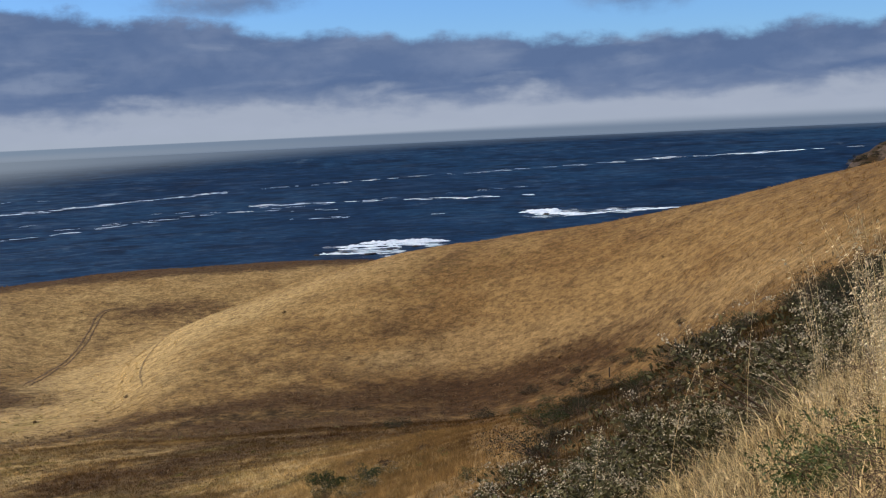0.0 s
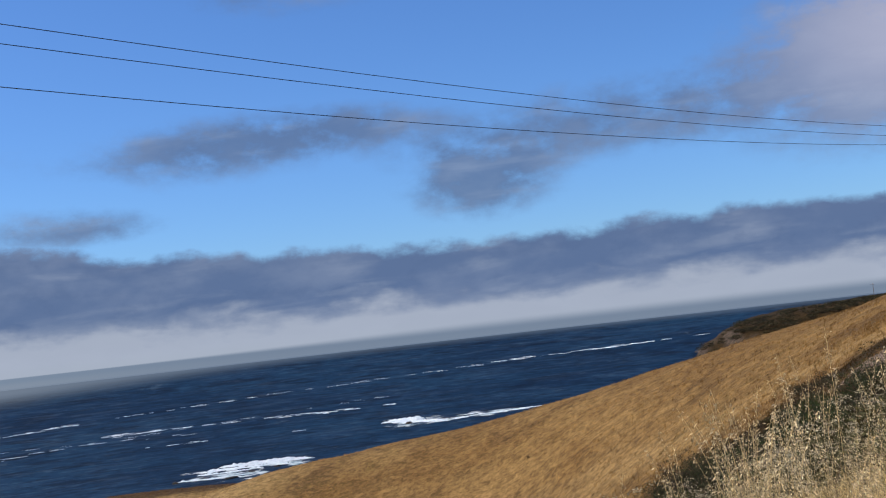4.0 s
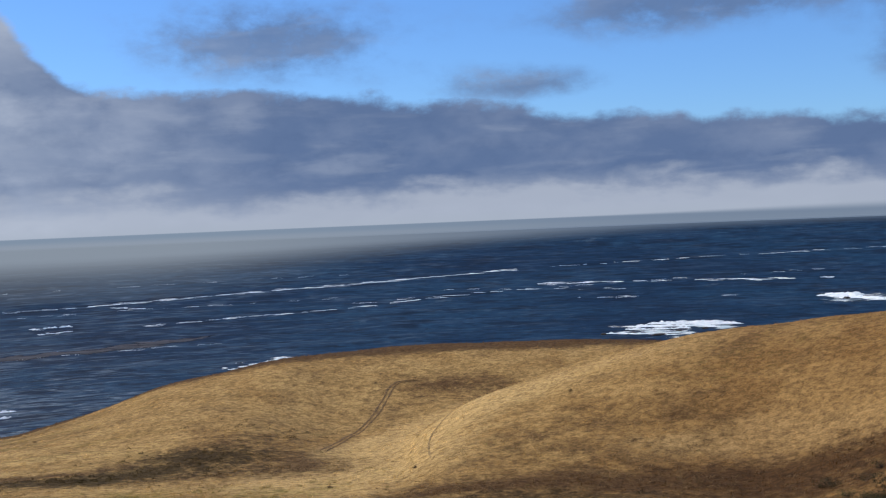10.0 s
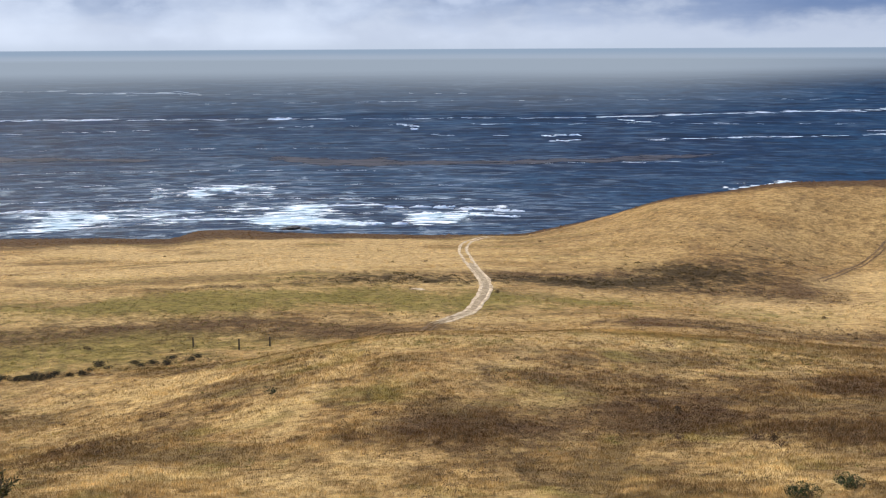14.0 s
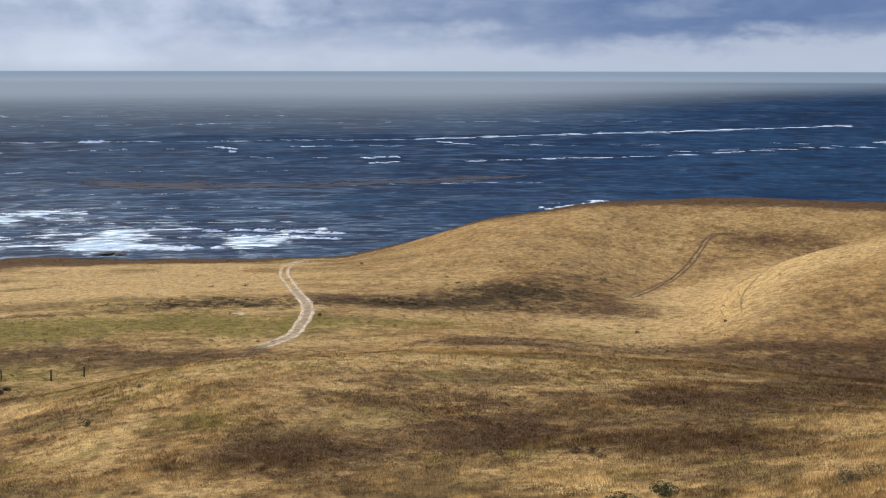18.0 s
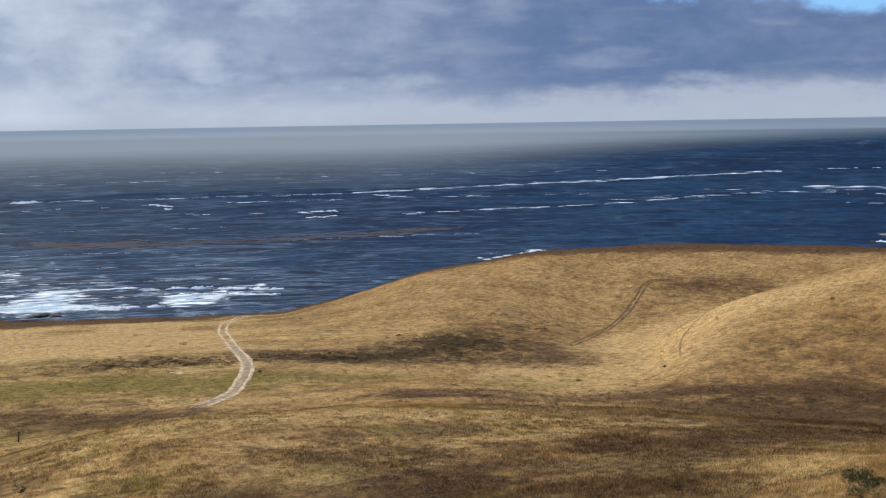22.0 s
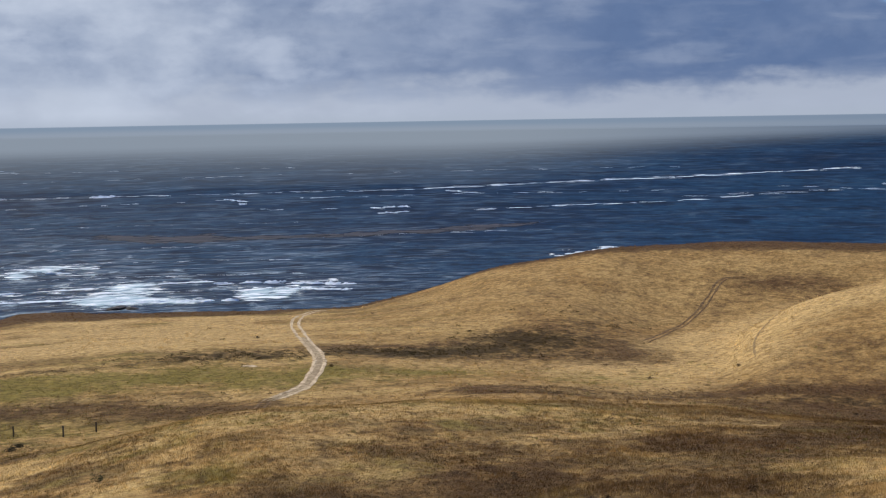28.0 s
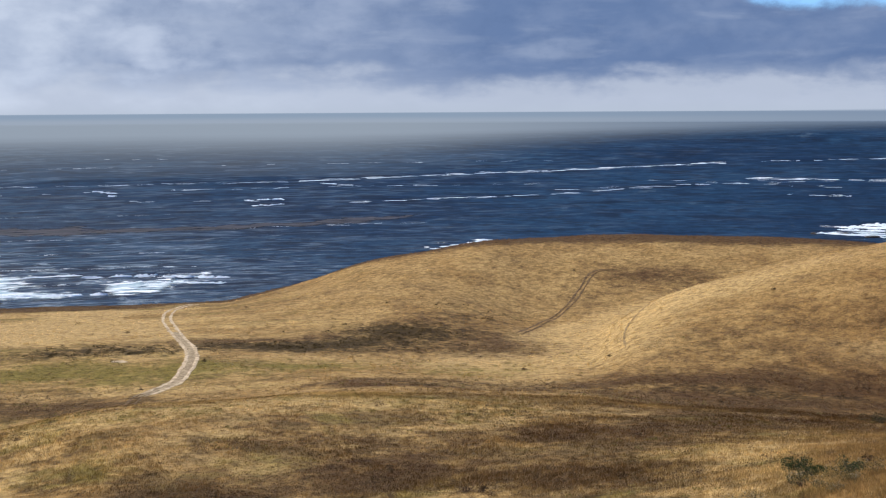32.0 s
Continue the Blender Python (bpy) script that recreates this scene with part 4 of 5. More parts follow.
def crests(lines, seed):
    """Broken white crests: low uneven mounds of foam strung along bearings, as one mesh."""
    rng = np.random.default_rng(seed)
    vs, fs, base = [], [], 0
    nu, nv = 11, 4
    for a0, e0, a1, e1, count, length, depth_, height in lines:
        for _ in range(count):
            s = rng.random()
            a_, e_ = a0 + (a1 - a0) * s, e0 + (e1 - e0) * s + rng.normal(0, 0.018)
            r_ = 60 / tan(radians(-e_))
            L, D, H = length * rng.uniform(0.25, 1.3), depth_ * rng.uniform(0.3, 1.05), height * rng.uniform(0.4, 1.2)
            u, w = np.meshgrid(np.linspace(-1, 1, nu), np.linspace(-1, 1, nv), indexing="ij")
            env = np.sqrt(np.clip(1 - u ** 2, 0, 1))
            wig = vnoise(u * 3 + rng.random() * 90, w * 0, seed, 3)
            x_ = u * L / 2
            y_ = w * D / 2 * env * (0.65 + 0.5 * wig) + wig * D * 0.35 + rng.uniform(-0.1, 0.1) * x_ * 0.2
            h_ = H * env * (1 - w ** 2) * (0.7 + 0.6 * wig) + 0.1
            c_, s_ = math.cos(radians(a_)), math.sin(radians(a_))
            px, py = -s_ * r_, c_ * r_
            vs.append(np.stack([px + x_ * c_ - y_ * s_, py + x_ * s_ + y_ * c_, h_], -1).reshape(-1, 3))
            k, j_ = np.meshgrid(np.arange(nu - 1), np.arange(nv - 1), indexing="ij")
            k, j_ = k.ravel(), j_.ravel()
            fs.append(base + np.stack([k * nv + j_, (k + 1) * nv + j_, (k + 1) * nv + j_ + 1, k * nv + j_ + 1], -1))
            base += nu * nv
    return np.concatenate(vs), np.concatenate(fs)


def crest_object(name, label, lines, seed):
    v, f = crests(lines, seed)
    tagged(new(name, mesh_of(name, v, f, M_FOAM, smooth=True)), label, "surf", kind="stuff")


# (bearing, dip) from and to, pieces, length, depth and height in metres
crest_object("whitecaps", "long thin line of white breaking swell", (
    (66, -3.22, 56, -3.36, 40, 18, 1.7, 0.4), (56, -3.36, 46, -3.45, 26, 13, 1.2, 0.3), (46, -3.45, 36, -3.42, 28, 14, 1.0, 0.3), (36, -3.4, 24, -2.98, 60, 18, 1.9, 0.5),
    (24, -2.98, 16, -2.6, 30, 20, 2.4, 0.6), (66, -1.97, 60.5, -1.99, 22, 22, 2.6, 0.5), (60, -2.12, 54, -2.19, 24, 20, 2.6, 0.5), (51.4, -3.42, 50.2, -3.42, 6, 12, 5, 1.3)), 3)
crest_object("whitecaps", "thin far line of small white breakers", (
    (17, -2.6, 1, -2.12, 36, 16, 1.8, 0.5), (1, -2.12, -6, -1.88, 16, 18, 2.2, 0.5), (-6, -1.9, -15, -1.68, 24, 22, 3.2, 0.7), (-3.6, -1.95, -5, -1.9, 8, 22, 5, 1.1), (-8.5, -1.87, -10.3, -1.82, 9, 26, 6, 1.2)), 5)
crest_object("whitecaps", "scattered small white breakers on dark blue water", (
    (65, -2.1, 54, -2.12, 12, 20, 3, 0.7), (58, -2.2, 40, -2.3, 10, 12, 2, 0.4), (45.2, -3.72, 44.2, -3.82, 14, 3.5, 3, 1.0), (44.6, -3.9, 44.0, -3.95, 4, 6, 3, 1.0), (42.2, -3.7, 40.8, -3.75, 5, 6, 2, 0.6),
    (38.4, -4.28, 36.6, -4.22, 16, 4.5, 2.6, 1.0), (38.0, -4.52, 36.4, -4.44, 16, 4, 1.8, 0.7), (34.8, -3.5, 33.4, -3.62, 7, 8, 2.6, 0.7), (34, -4.45, 24, -4.1, 26, 11, 1.8, 0.4), (44, -4.2, 36, -4.3, 8, 9, 1.2, 0.3),
    (24, -4.1, 14, -3.35, 18, 14, 2, 0.4), (15, -3.3, 1.6, -3.4, 34, 15, 2.4, 0.5), (5, -3.42, 1.6, -3.40, 10, 10, 3, 0.8), (20, -3.4, 10, -3.7, 12, 12, 1.6, 0.3), (14, -4.0, 6, -4.1, 8, 9, 1.4, 0.3)), 7)
crest_object("foam_streaks", "thin drifting foam streaks on the dark water", (
    (66, -4.6, 40, -4.9, 20, 9, 0.5, 0.1), (66, -5.6, 44, -5.9, 24, 8, 0.5, 0.08), (66, -6.2, 42, -6.6, 34, 7, 0.5, 0.08), (66, -6.9, 40, -7.3, 50, 6, 0.55, 0.08), (62, -7.9, 46, -7.9, 50, 5, 0.6, 0.1),
    (40, -5.6, 30, -5.4, 16, 8, 0.8, 0.1), (66, -3.9, 24, -3.6, 40, 12, 1.2, 0.2), (24, -3.9, 2, -3.0, 30, 12, 1.2, 0.2), (56, -2.7, 24, -2.5, 24, 16, 1.6, 0.3)), 17)
crest_object("breaking_wave", "thick white surf bursting over reef rocks", (
    (9.6, -5.36, 6.0, -5.42, 34, 11, 5, 1.6), (10.4, -5.47, 6.8, -5.5, 28, 11, 5, 1.2), (8.6, -5.3, 6.6, -5.36, 16, 8, 4, 1.4), (10.9, -5.58, 8.2, -5.6, 16, 8, 3, 0.8), (11.8, -5.74, 8.6, -5.86, 26, 6, 2.0, 0.6), (1.9, -4.24, -0.4, -4.38, 30, 9, 8, 1.6), (1.7, -4.15, 0.2, -4.25, 22, 9, 8, 2.0), (-0.4, -4.42, -5.2, -4.22, 34, 12, 3.5, 0.8),
    (29.4, -6.68, 26.8, -6.25, 18, 7, 2.0, 0.7)), 11)
crest_object("breaking_wave", "white surf rolling in below the grassy bluff", (
    (45.5, -7.62, 42.6, -7.66, 14, 6, 1.6, 0.8), (42.4, -7.72, 39.4, -7.85, 46, 3.5, 1.6, 0.6), (44, -7.9, 39.6, -8.1, 60, 3.2, 1.8, 0.5), (50.5, -8.3, 45, -8.45, 60, 4.5, 2.4, 0.8), (62, -7.4, 52, -7.7, 26, 6, 1.0, 0.4), (54.8, -6.5, 52.6, -6.85, 16, 7, 2.0, 0.4),
    (56.5, -8.0, 50, -8.1, 30, 8, 1.8, 0.5), (53, -7.6, 46, -7.5, 20, 11, 1.6, 0.4), (66, -7.2, 61, -7.4, 14, 9, 1.8, 0.6)), 13)


def boulder(name, az_, r_, size, z0, seed, label, mat=M_ROCK):
    bm = bmesh.new()
    bmesh.ops.create_icosphere(bm, subdivisions=3, radius=1.0)
    for v in bm.verts:
        n_ = noise.fractal(v.co * 1.3 + Vector((seed * 7.1, 0, 0)), 0.9, 2.1, 4)
        v.co = Vector((v.co.x * size[0], v.co.y * size[1], v.co.z * size[2])) * (1 + 0.42 * n_)
    me = bpy.data.meshes.new(name)
    bm.to_mesh(me)
    bm.free()
    me.materials.append(mat)
    ob = new(name, me)
    ob.location = place(az_, r_, z0)
    ob.rotation_euler = (0, 0, seed * 1.7)
    return tagged(ob, label, "rock", "rocks along the shore")


for k, (a_, e_, sx, sz) in enumerate(((50.3, -8.55, 5.0, 0.9), (49.7, -8.6, 3.0, 0.7), (10.5, -5.78, 3, 0.9), (9.4, -5.88, 4, 1.0), (8.4, -5.72, 3, 1.0), (7.2, -5.62, 2.5, 0.9), (11.9, -5.8, 2.5, 1.0), (0.9, -4.38, 4, 1.6))):
    boulder("sea_rock", a_, 60 / tan(radians(-e_)), (sx * 0.75, sx * 0.5, sz * 0.75), 0.2, k + 1, "dark wet reef rock awash in white surf")
boulder("sea_rock", -13.2, 1380, (22, 10, 3.5), 0.0, 23, "low dark rock standing far out in the sea")


# ---- plants ----
def leaf_cards(rng, centers, normals, size, aspect=0.45, jitter=0.6):
    """Small folded diamonds, one per centre: arrays of vertices and triangles."""
    n = len(centers)
    d_ = normals + rng.normal(0, jitter, (n, 3))
    d_ /= np.linalg.norm(d_, axis=1)[:, None] + 1e-9
    s_ = np.cross(d_, rng.normal(0, 1, (n, 3)))
    s_ /= np.linalg.norm(s_, axis=1)[:, None] + 1e-9
    u_ = np.cross(s_, d_)
    L = (size * rng.uniform(0.6, 1.35, n))[:, None]
    w_ = L * aspect / 2
    v = np.stack([centers, centers + d_ * L * 0.5 + s_ * w_ + u_ * w_ * 0.4, centers + d_ * L, centers + d_ * L * 0.5 - s_ * w_ + u_ * w_ * 0.4], 1).reshape(-1, 3)
    b_ = np.arange(n)[:, None] * 4
    return v, np.concatenate([b_ + np.array([0, 1, 2]), b_ + np.array([0, 2, 3])])


def dome_points(rng, n, radius, height, lobes=7, shell=0.35):
    """Points and outward directions in an uneven, gappy mound of several lobes."""
    cs = np.c_[rng.normal(0, radius * 0.45, (lobes, 2)), rng.uniform(0.25, 0.62, lobes) * height]
    rs = rng.uniform(0.28, 0.55, lobes)
    k = rng.integers(0, lobes, n)
    d_ = rng.normal(0, 1, (n, 3))
    d_ /= np.linalg.norm(d_, axis=1)[:, None]
    q = 1 - shell * rng.random(n) ** 1.5
    p = cs[k] + d_ * (rs[k] * q)[:, None] * np.array([radius, radius, height * 0.8])
    p[:, 2] = np.abs(p[:, 2])
    return p, d_, cs


def tube(rng, pts, r0, r1, sides=4):
    """A tapered tube through pts: vertices and quads."""
    pts = np.asarray(pts, float)
    t_ = np.gradient(pts, axis=0)
    t_ /= np.linalg.norm(t_, axis=1)[:, None] + 1e-9
    a_ = np.cross(t_, np.array([0.31, 0.87, 0.38]))
    a_ /= np.linalg.norm(a_, axis=1)[:, None] + 1e-9
    b_ = np.cross(t_, a_)
    n = len(pts)
    rad = np.linspace(r0, r1, n)[:, None]
    v = np.stack([pts + rad * (a_ * math.cos(2 * math.pi * s / sides) + b_ * math.sin(2 * math.pi * s / sides)) for s in range(sides)], 1).reshape(-1, 3)
    f = [(k * sides + s, k * sides + (s + 1) % sides, (k + 1) * sides + (s + 1) % sides, (k + 1) * sides + s) for k in range(n - 1) for s in range(sides)]
    return v, np.array(f)


def join(parts):
    vs, fs, b_ = [], [], 0
    for v, f in parts:
        vs.append(v), fs.append(f + b_)
        b_ += len(v)
    return np.concatenate(vs), np.concatenate(fs)


def stems_mesh(rng, tops, r0=0.012, mat=M_TWIG):
    tubes = []
    for c in tops:
        mid = c * np.array([0.55, 0.55, 0.6]) + rng.normal(0, 0.05, 3) * np.linalg.norm(c)
        tubes.append(tube(rng, [np.array([0, 0, -0.1]) + rng.normal(0, 0.02, 3), mid, c], r0, r0 * 0.4))
    return mesh_of("wood", *join(tubes), mat)


def shrub(name, seed, radius, height, leaves, leaf, mat, label, category="shrub", blossoms=0, group="", stem=0.012):
    rng = np.random.default_rng(seed)
    thing = tagged(new(name), label, category, group)
    p, d_, cs = dome_points(rng, leaves, radius, height, 9)
    part("foliage", mesh_of("foliage", *leaf_cards(rng, p, d_, leaf), mat), thing)
    tagged(part("wood", stems_mesh(rng, np.concatenate([cs, p[:14]]), stem), thing), kind="stuff")
    if blossoms:
        k = rng.choice(np.flatnonzero(p[:, 2] > height * 0.42), blossoms)
        c = p[k] + d_[k] * 0.03 + np.array([0, 0, 0.05])
        c = np.repeat(c, 16, 0) + rng.normal(0, leaf * 0.62, (blossoms * 16, 3)) * np.array([1, 1, 0.5])
        cluster = part("flower_head", mesh_of("flower_head", *leaf_cards(rng, c, np.tile([0, 0, 1.0], (len(c), 1)), leaf * 0.32, 0.8, 1.0), M_FLOWER), thing, "dried cream flower heads")
        tagged(cluster, kind="stuff")
    return thing


def spread(proto, spots, seed, lo=0.7, hi=1.3, lift=-0.03):
    """Sets copies of a plant at (bearing, distance) spots; the first spot takes the plant itself."""
    rng = np.random.default_rng(seed)
    for k, (a_, r_) in enumerate(spots):
        s_ = rng.uniform(lo, hi)
        m = Matrix.Translation(on_land(a_, r_, lift)) @ Matrix.Rotation(rng.uniform(0, 6.28), 4, "Z")
        ob = proto if k == 0 else copy_thing(proto, m)
        ob.matrix_basis = m
        ob.scale = (s_ * rng.uniform(0.85, 1.2), s_ * rng.uniform(0.85, 1.2), s_)


def scatter(seed, n, a0, a1, r0, r1, keep=None):
    rng = np.random.default_rng(seed)
    out_ = []
    while len(out_) < n:
        a_, r_ = rng.uniform(a0, a1), math.exp(rng.uniform(math.log(r0), math.log(r1)))
        if keep is None or keep(a_, r_):
            out_.append((a_, r_))
    return out_


def scrub_limit(a_):
    return float(np.interp(a_, (-40, -26, -20, -14, -8, -2, 4, 10, 16, 24), (118, 112, 106, 104, 100, 90, 50, 34, 24, 14)))


# buckwheat with dried blossoms on the bank
buck = [shrub("buckwheat_shrub", 100 + k, 0.55, 0.5, 2000, 0.032, M_SAGE, "low grey buckwheat shrub with dried cream flower heads", "shrub", 80, "buckwheat on the bank", 0.006) for k in range(3)]
spots = scatter(12, 105, -25, 8, 9, 42, lambda a_, r_: r_ < scrub_limit(a_)) + [(14.9, 56), (14.1, 57), (15.4, 55), (12.0, 60), (10.2, 58), (9.6, 57), (11.2, 57.5), (9.0, 60), (10.6, 55)]
for k in range(3):
    spread(buck[k], spots[k::3], 60 + k, 0.8, 1.7)
# dark coyote brush further down
coy = [shrub("coyote_brush", 200 + k, 1.05, 0.95, 2600, 0.05, (M_BRUSH, M_BRUSH, M_GREEN)[k], "dense dark olive coyote brush on the dry slope", "shrub", 0, "coyote brush on the slope", 0.02) for k in range(3)]
spots = scatter(31, 170, -27, -5, 40, 112, lambda a_, r_: r_ < scrub_limit(a_) - 3 and (a_ < -11 or r_ > 62) and not (-23 < a_ < -18.4 and 72 < r_ < 100))
spots += scatter(32, 14, -6, 12, 40, 70, lambda a_, r_: r_ < scrub_limit(a_)) + [(-0.5, 142), (1.2, 146), (-0.9, 150), (-3.0, 152), (-3.4, 147), (-5.2, 150), (-1.2, 140), (2.6, 139), (0.4, 136), (4.2, 128), (8.6, 118)]
for k in range(3):
    spread(coy[k], spots[k::3], 70 + k, 0.55, 1.35)
# russet and grey weeds dotting the grassland
weed = [shrub("dock_weed", 300 + k, 0.5, 0.5, 260, 0.10, M_TWIG if k else M_THATCH, "clump of dry russet weeds in the grass", "weed", 0, "weeds in the grassland", 0.012) for k in range(2)]
spots = scatter(44, 50, -8, 68, 62, 290, lambda a_, r_: r_ > scrub_limit(a_) and float(vnoise(np.array([a_ * 0.5]), np.array([r_ / 22.0]), 8)[0]) > -0.05)
for k in range(2):
    spread(weed[k], spots[k::2], 80 + k, 0.45, 1.1)
# dark bushes dotted over the foot of the slope
bush = shrub("slope_bush", 325, 1.0, 0.9, 2200, 0.06, M_BRUSH, "small dark rounded bush on brown grass", "bush", 0, "bushes on the slope", 0.02)
spread(bush, [(-0.4, 155.2), (-2.0, 152.8), (-1.3, 76.0), (-4.4, 143.5), (-6.1, 53.3), (-7.4, 52.4), (1.9, 153.5), (0.3, 151.2), (-2.7, 148.2), (-5.1, 57.5), (-6.4, 128.2)] + [(-3.0, 152), (4.2, 128), (2.6, 139), (8.6, 118)], 95, 0.8, 1.5)
# low brush row by the fence
row = shrub("low_brush", 330, 1.0, 0.6, 1300, 0.08, M_BRUSH, "low dark brush beside the old fence", "shrub", 0, "brush by the fence", 0.02)
spread(row, [(63.7, 135.0), (63.35, 133.2), (62.9, 133.8), (62.3, 134.0), (61.9, 132.4), (61.45, 133.8), (60.9, 132.2), (60.45, 133.0), (59.9, 134.2), (59.5, 136.6), (59.2, 134.5), (57.85, 136.4), (57.7, 134.2), (57.0, 135.0), (56.45, 133.5), (56.25, 137.6), (55.4, 134.8), (55.0, 137.0), (64.2, 133.8), (62.1, 131.4), (62.6, 132.6), (60.2, 131.8)], 90, 0.55, 1.15)
# single bushes low on the near slope
spread(shrub("green_bush", 340, 0.62, 0.75, 2600, 0.06, M_GREEN, "round dark green bush on the dry slope", "bush", 0, "", 0.02), [(23.7, 59.1), (25.8, 56.6), (9.9, 62), (11.7, 64), (12.3, 67)], 91, 0.95, 1.15)
spread(shrub("young_bush", 341, 0.4, 0.6, 500, 0.08, M_GREEN, "small sprouting green bush in dry grass", "bush", 0, "", 0.012), [(51.64, 94.8)], 92, 1.0, 1.1)
spread(shrub("green_shrub", 342, 0.34, 0.26, 2600, 0.022, M_LEAF, "bright green leafy shrub on the bank", "shrub", 0, "green shrubs on the bank", 0.006), [(-12.2, 6.2), (-13.6, 6.1), (-15.8, 6.1)], 93, 0.8, 1.1)
# brush along the far headland
far = shrub("headland_brush", 350, 3.4, 1.9, 800, 0.33, M_BRUSH, "dark wind-cut brush on the far headland", "shrub", 0, "brush on the headland", 0.06)
spread(far, scatter(55, 285, -21.5, -12.6, 590, 700) + [(-20.1, 688), (-20.6, 690), (-21.2, 692), (-19.2, 690), (-22.7, 640), (-23.2, 650), (-23.8, 640)], 94, 0.7, 1.5)


def pine(seed, height):
    """A young coastal pine: trunk, rising limbs and needle-clad shoots."""
    rng = np.random.default_rng(seed)
    thing = tagged(new("pine_tree"), "young coastal pine with upswept dark needle shoots", "tree")
    trunk_pts = [np.array([0.08 * math.sin(q * 5), 0.06 * math.cos(q * 4), -0.3 + (height + 0.1) * q]) for q in np.linspace(0, 1, 12)]
    part("trunk", mesh_of("trunk", *tube(rng, trunk_pts, 0.10, 0.02, 7), M_BARK, smooth=True), thing)
    limbs, shoots = [], []
    for k in range(96):
        q = rng.uniform(0.08, 0.97)
        base = np.array([0, 0, height * q])
        th = rng.uniform(0, 2 * math.pi)
        reach = (1 - q) * 1.25 + 0.3 + rng.uniform(-0.15, 0.3)
        out_ = np.array([math.cos(th), math.sin(th), 0])
        tip = base + out_ * reach + np.array([0, 0, reach * rng.uniform(0.25, 0.7)])
        mid = base + out_ * reach * 0.55 + np.array([0, 0, reach * 0.12])
        limbs.append(tube(rng, [base, mid, tip], 0.028 * (1.2 - q), 0.008))
        for _ in range(4):
            s_ = rng.uniform(0.55, 1.0)
            p0 = mid + (tip - mid) * s_ if s_ < 1 else tip
            d_ = out_ * rng.uniform(0.1, 0.55) + np.array([0, 0, 1.0]) + rng.normal(0, 0.25, 3)
            d_ /= np.linalg.norm(d_)
            L = rng.uniform(0.28, 0.62)
            limbs.append(tube(rng, [p0, p0 + d_ * L * 0.5, p0 + d_ * L], 0.010, 0.005, 3))
            n = 110
            c = p0 + d_ * (rng.random(n) * L)[:, None]
            nn = rng.normal(0, 1, (n, 3))
            nn -= (nn @ d_)[:, None] * d_
            nn /= np.linalg.norm(nn, axis=1)[:, None]
            shoots.append(leaf_cards(rng, c, nn * 0.75 + d_ * 0.75, 0.10, 0.14, 0.12))
    part("branchwork", mesh_of("branchwork", *join(limbs), M_BARK), thing)
    part("crown", mesh_of("crown", *join(shoots), M_NEEDLE), thing)
    return thing


tree = pine(5, 6.1)
tree.location = on_land(67.9, 22.0)

# ---- grass over the land ----
def near_path(x, y):
    d_ = np.full(x.shape, 99.0)
    for pts, w in ((road_pts, 0.0), (knoll_pts, 0.8)):
        for p in pts[::2]:
            d_ = np.minimum(d_, np.hypot(x - p[0], y - p[1]) + w)
    return d_


def tufts(name, seed, n, a0, a1, r0, r1, blades, height, label):
    rng = np.random.default_rng(seed)
    a_, r_ = rng.uniform(a0, a1, n), np.exp(rng.uniform(math.log(r0), math.log(r1), n))
    x, y = -np.sin(np.radians(a_)) * r_, np.cos(np.radians(a_)) * r_
    z = land(a_, r_)
    keep = (z > 9) & (near_path(x, y) > 1.5)
    a_, r_, x, y, z = (q[keep] for q in (a_, r_, x, y, z))
    masks_ = cover_masks(a_, r_, x, y)
    hgt = height * (0.7 + 0.5 * vnoise(x / 5, y / 5, 61, 3)) * (1 + 0.35 * masks_[:, 1])
    tone = 0.38 + 0.11 * rng.normal(0, 1, len(x)) + (0.05 + 0.36 * smooth(a_, 12, 26)) * (vnoise((x * 0.8 + y * 0.6) / 1.2, (y * 0.8 - x * 0.6) / 1.2, 63, 2, 0.6) + 0.8 * vnoise((x * 0.3 - y * 0.95) / 3.3, (y * 0.3 + x * 0.95) / 3.3, 65, 2)) + 0.35 * vnoise(x / 6, y / 6, 64, 2)
    hgt = hgt * (0.55 + 1.0 * np.clip(tone, 0, 1))
    k = np.repeat(np.arange(len(x)), blades)
    m = len(k)
    bx, by = x[k] + rng.normal(0, 0.10 + r_[k] * 0.0006, m), y[k] + rng.normal(0, 0.10 + r_[k] * 0.0006, m)
    th = rng.uniform(0, 2 * math.pi, m)
    w = (0.006 + 0.00027 * r_[k]) * rng.uniform(0.6, 1.3, m)
    h = hgt[k] * rng.uniform(0.5, 1.3, m)
    lean = rng.normal(0, 0.52, (m, 2)) * h[:, None] + np.array([0.08, -0.05]) * h[:, None]
    dx, dy = np.cos(th) * w, np.sin(th) * w
    zb = z[k] - 0.12
    v = np.stack([np.c_[bx - dx, by - dy, zb], np.c_[bx + dx, by + dy, zb], np.c_[bx + lean[:, 0], by + lean[:, 1], z[k] + h]], 1).reshape(-1, 3)
    f = np.arange(3 * m).reshape(-1, 3)
    ob = new(name, mesh_of(name, v, f, M_GRASS, {"cover": np.repeat(masks_[k], 3, 0), "pale": np.repeat(pale_mask(a_, r_, x, y)[k], 3), "tone": np.repeat(np.clip(tone, 0, 1)[k], 3)}))
    return tagged(ob, label, "grass", kind="stuff")


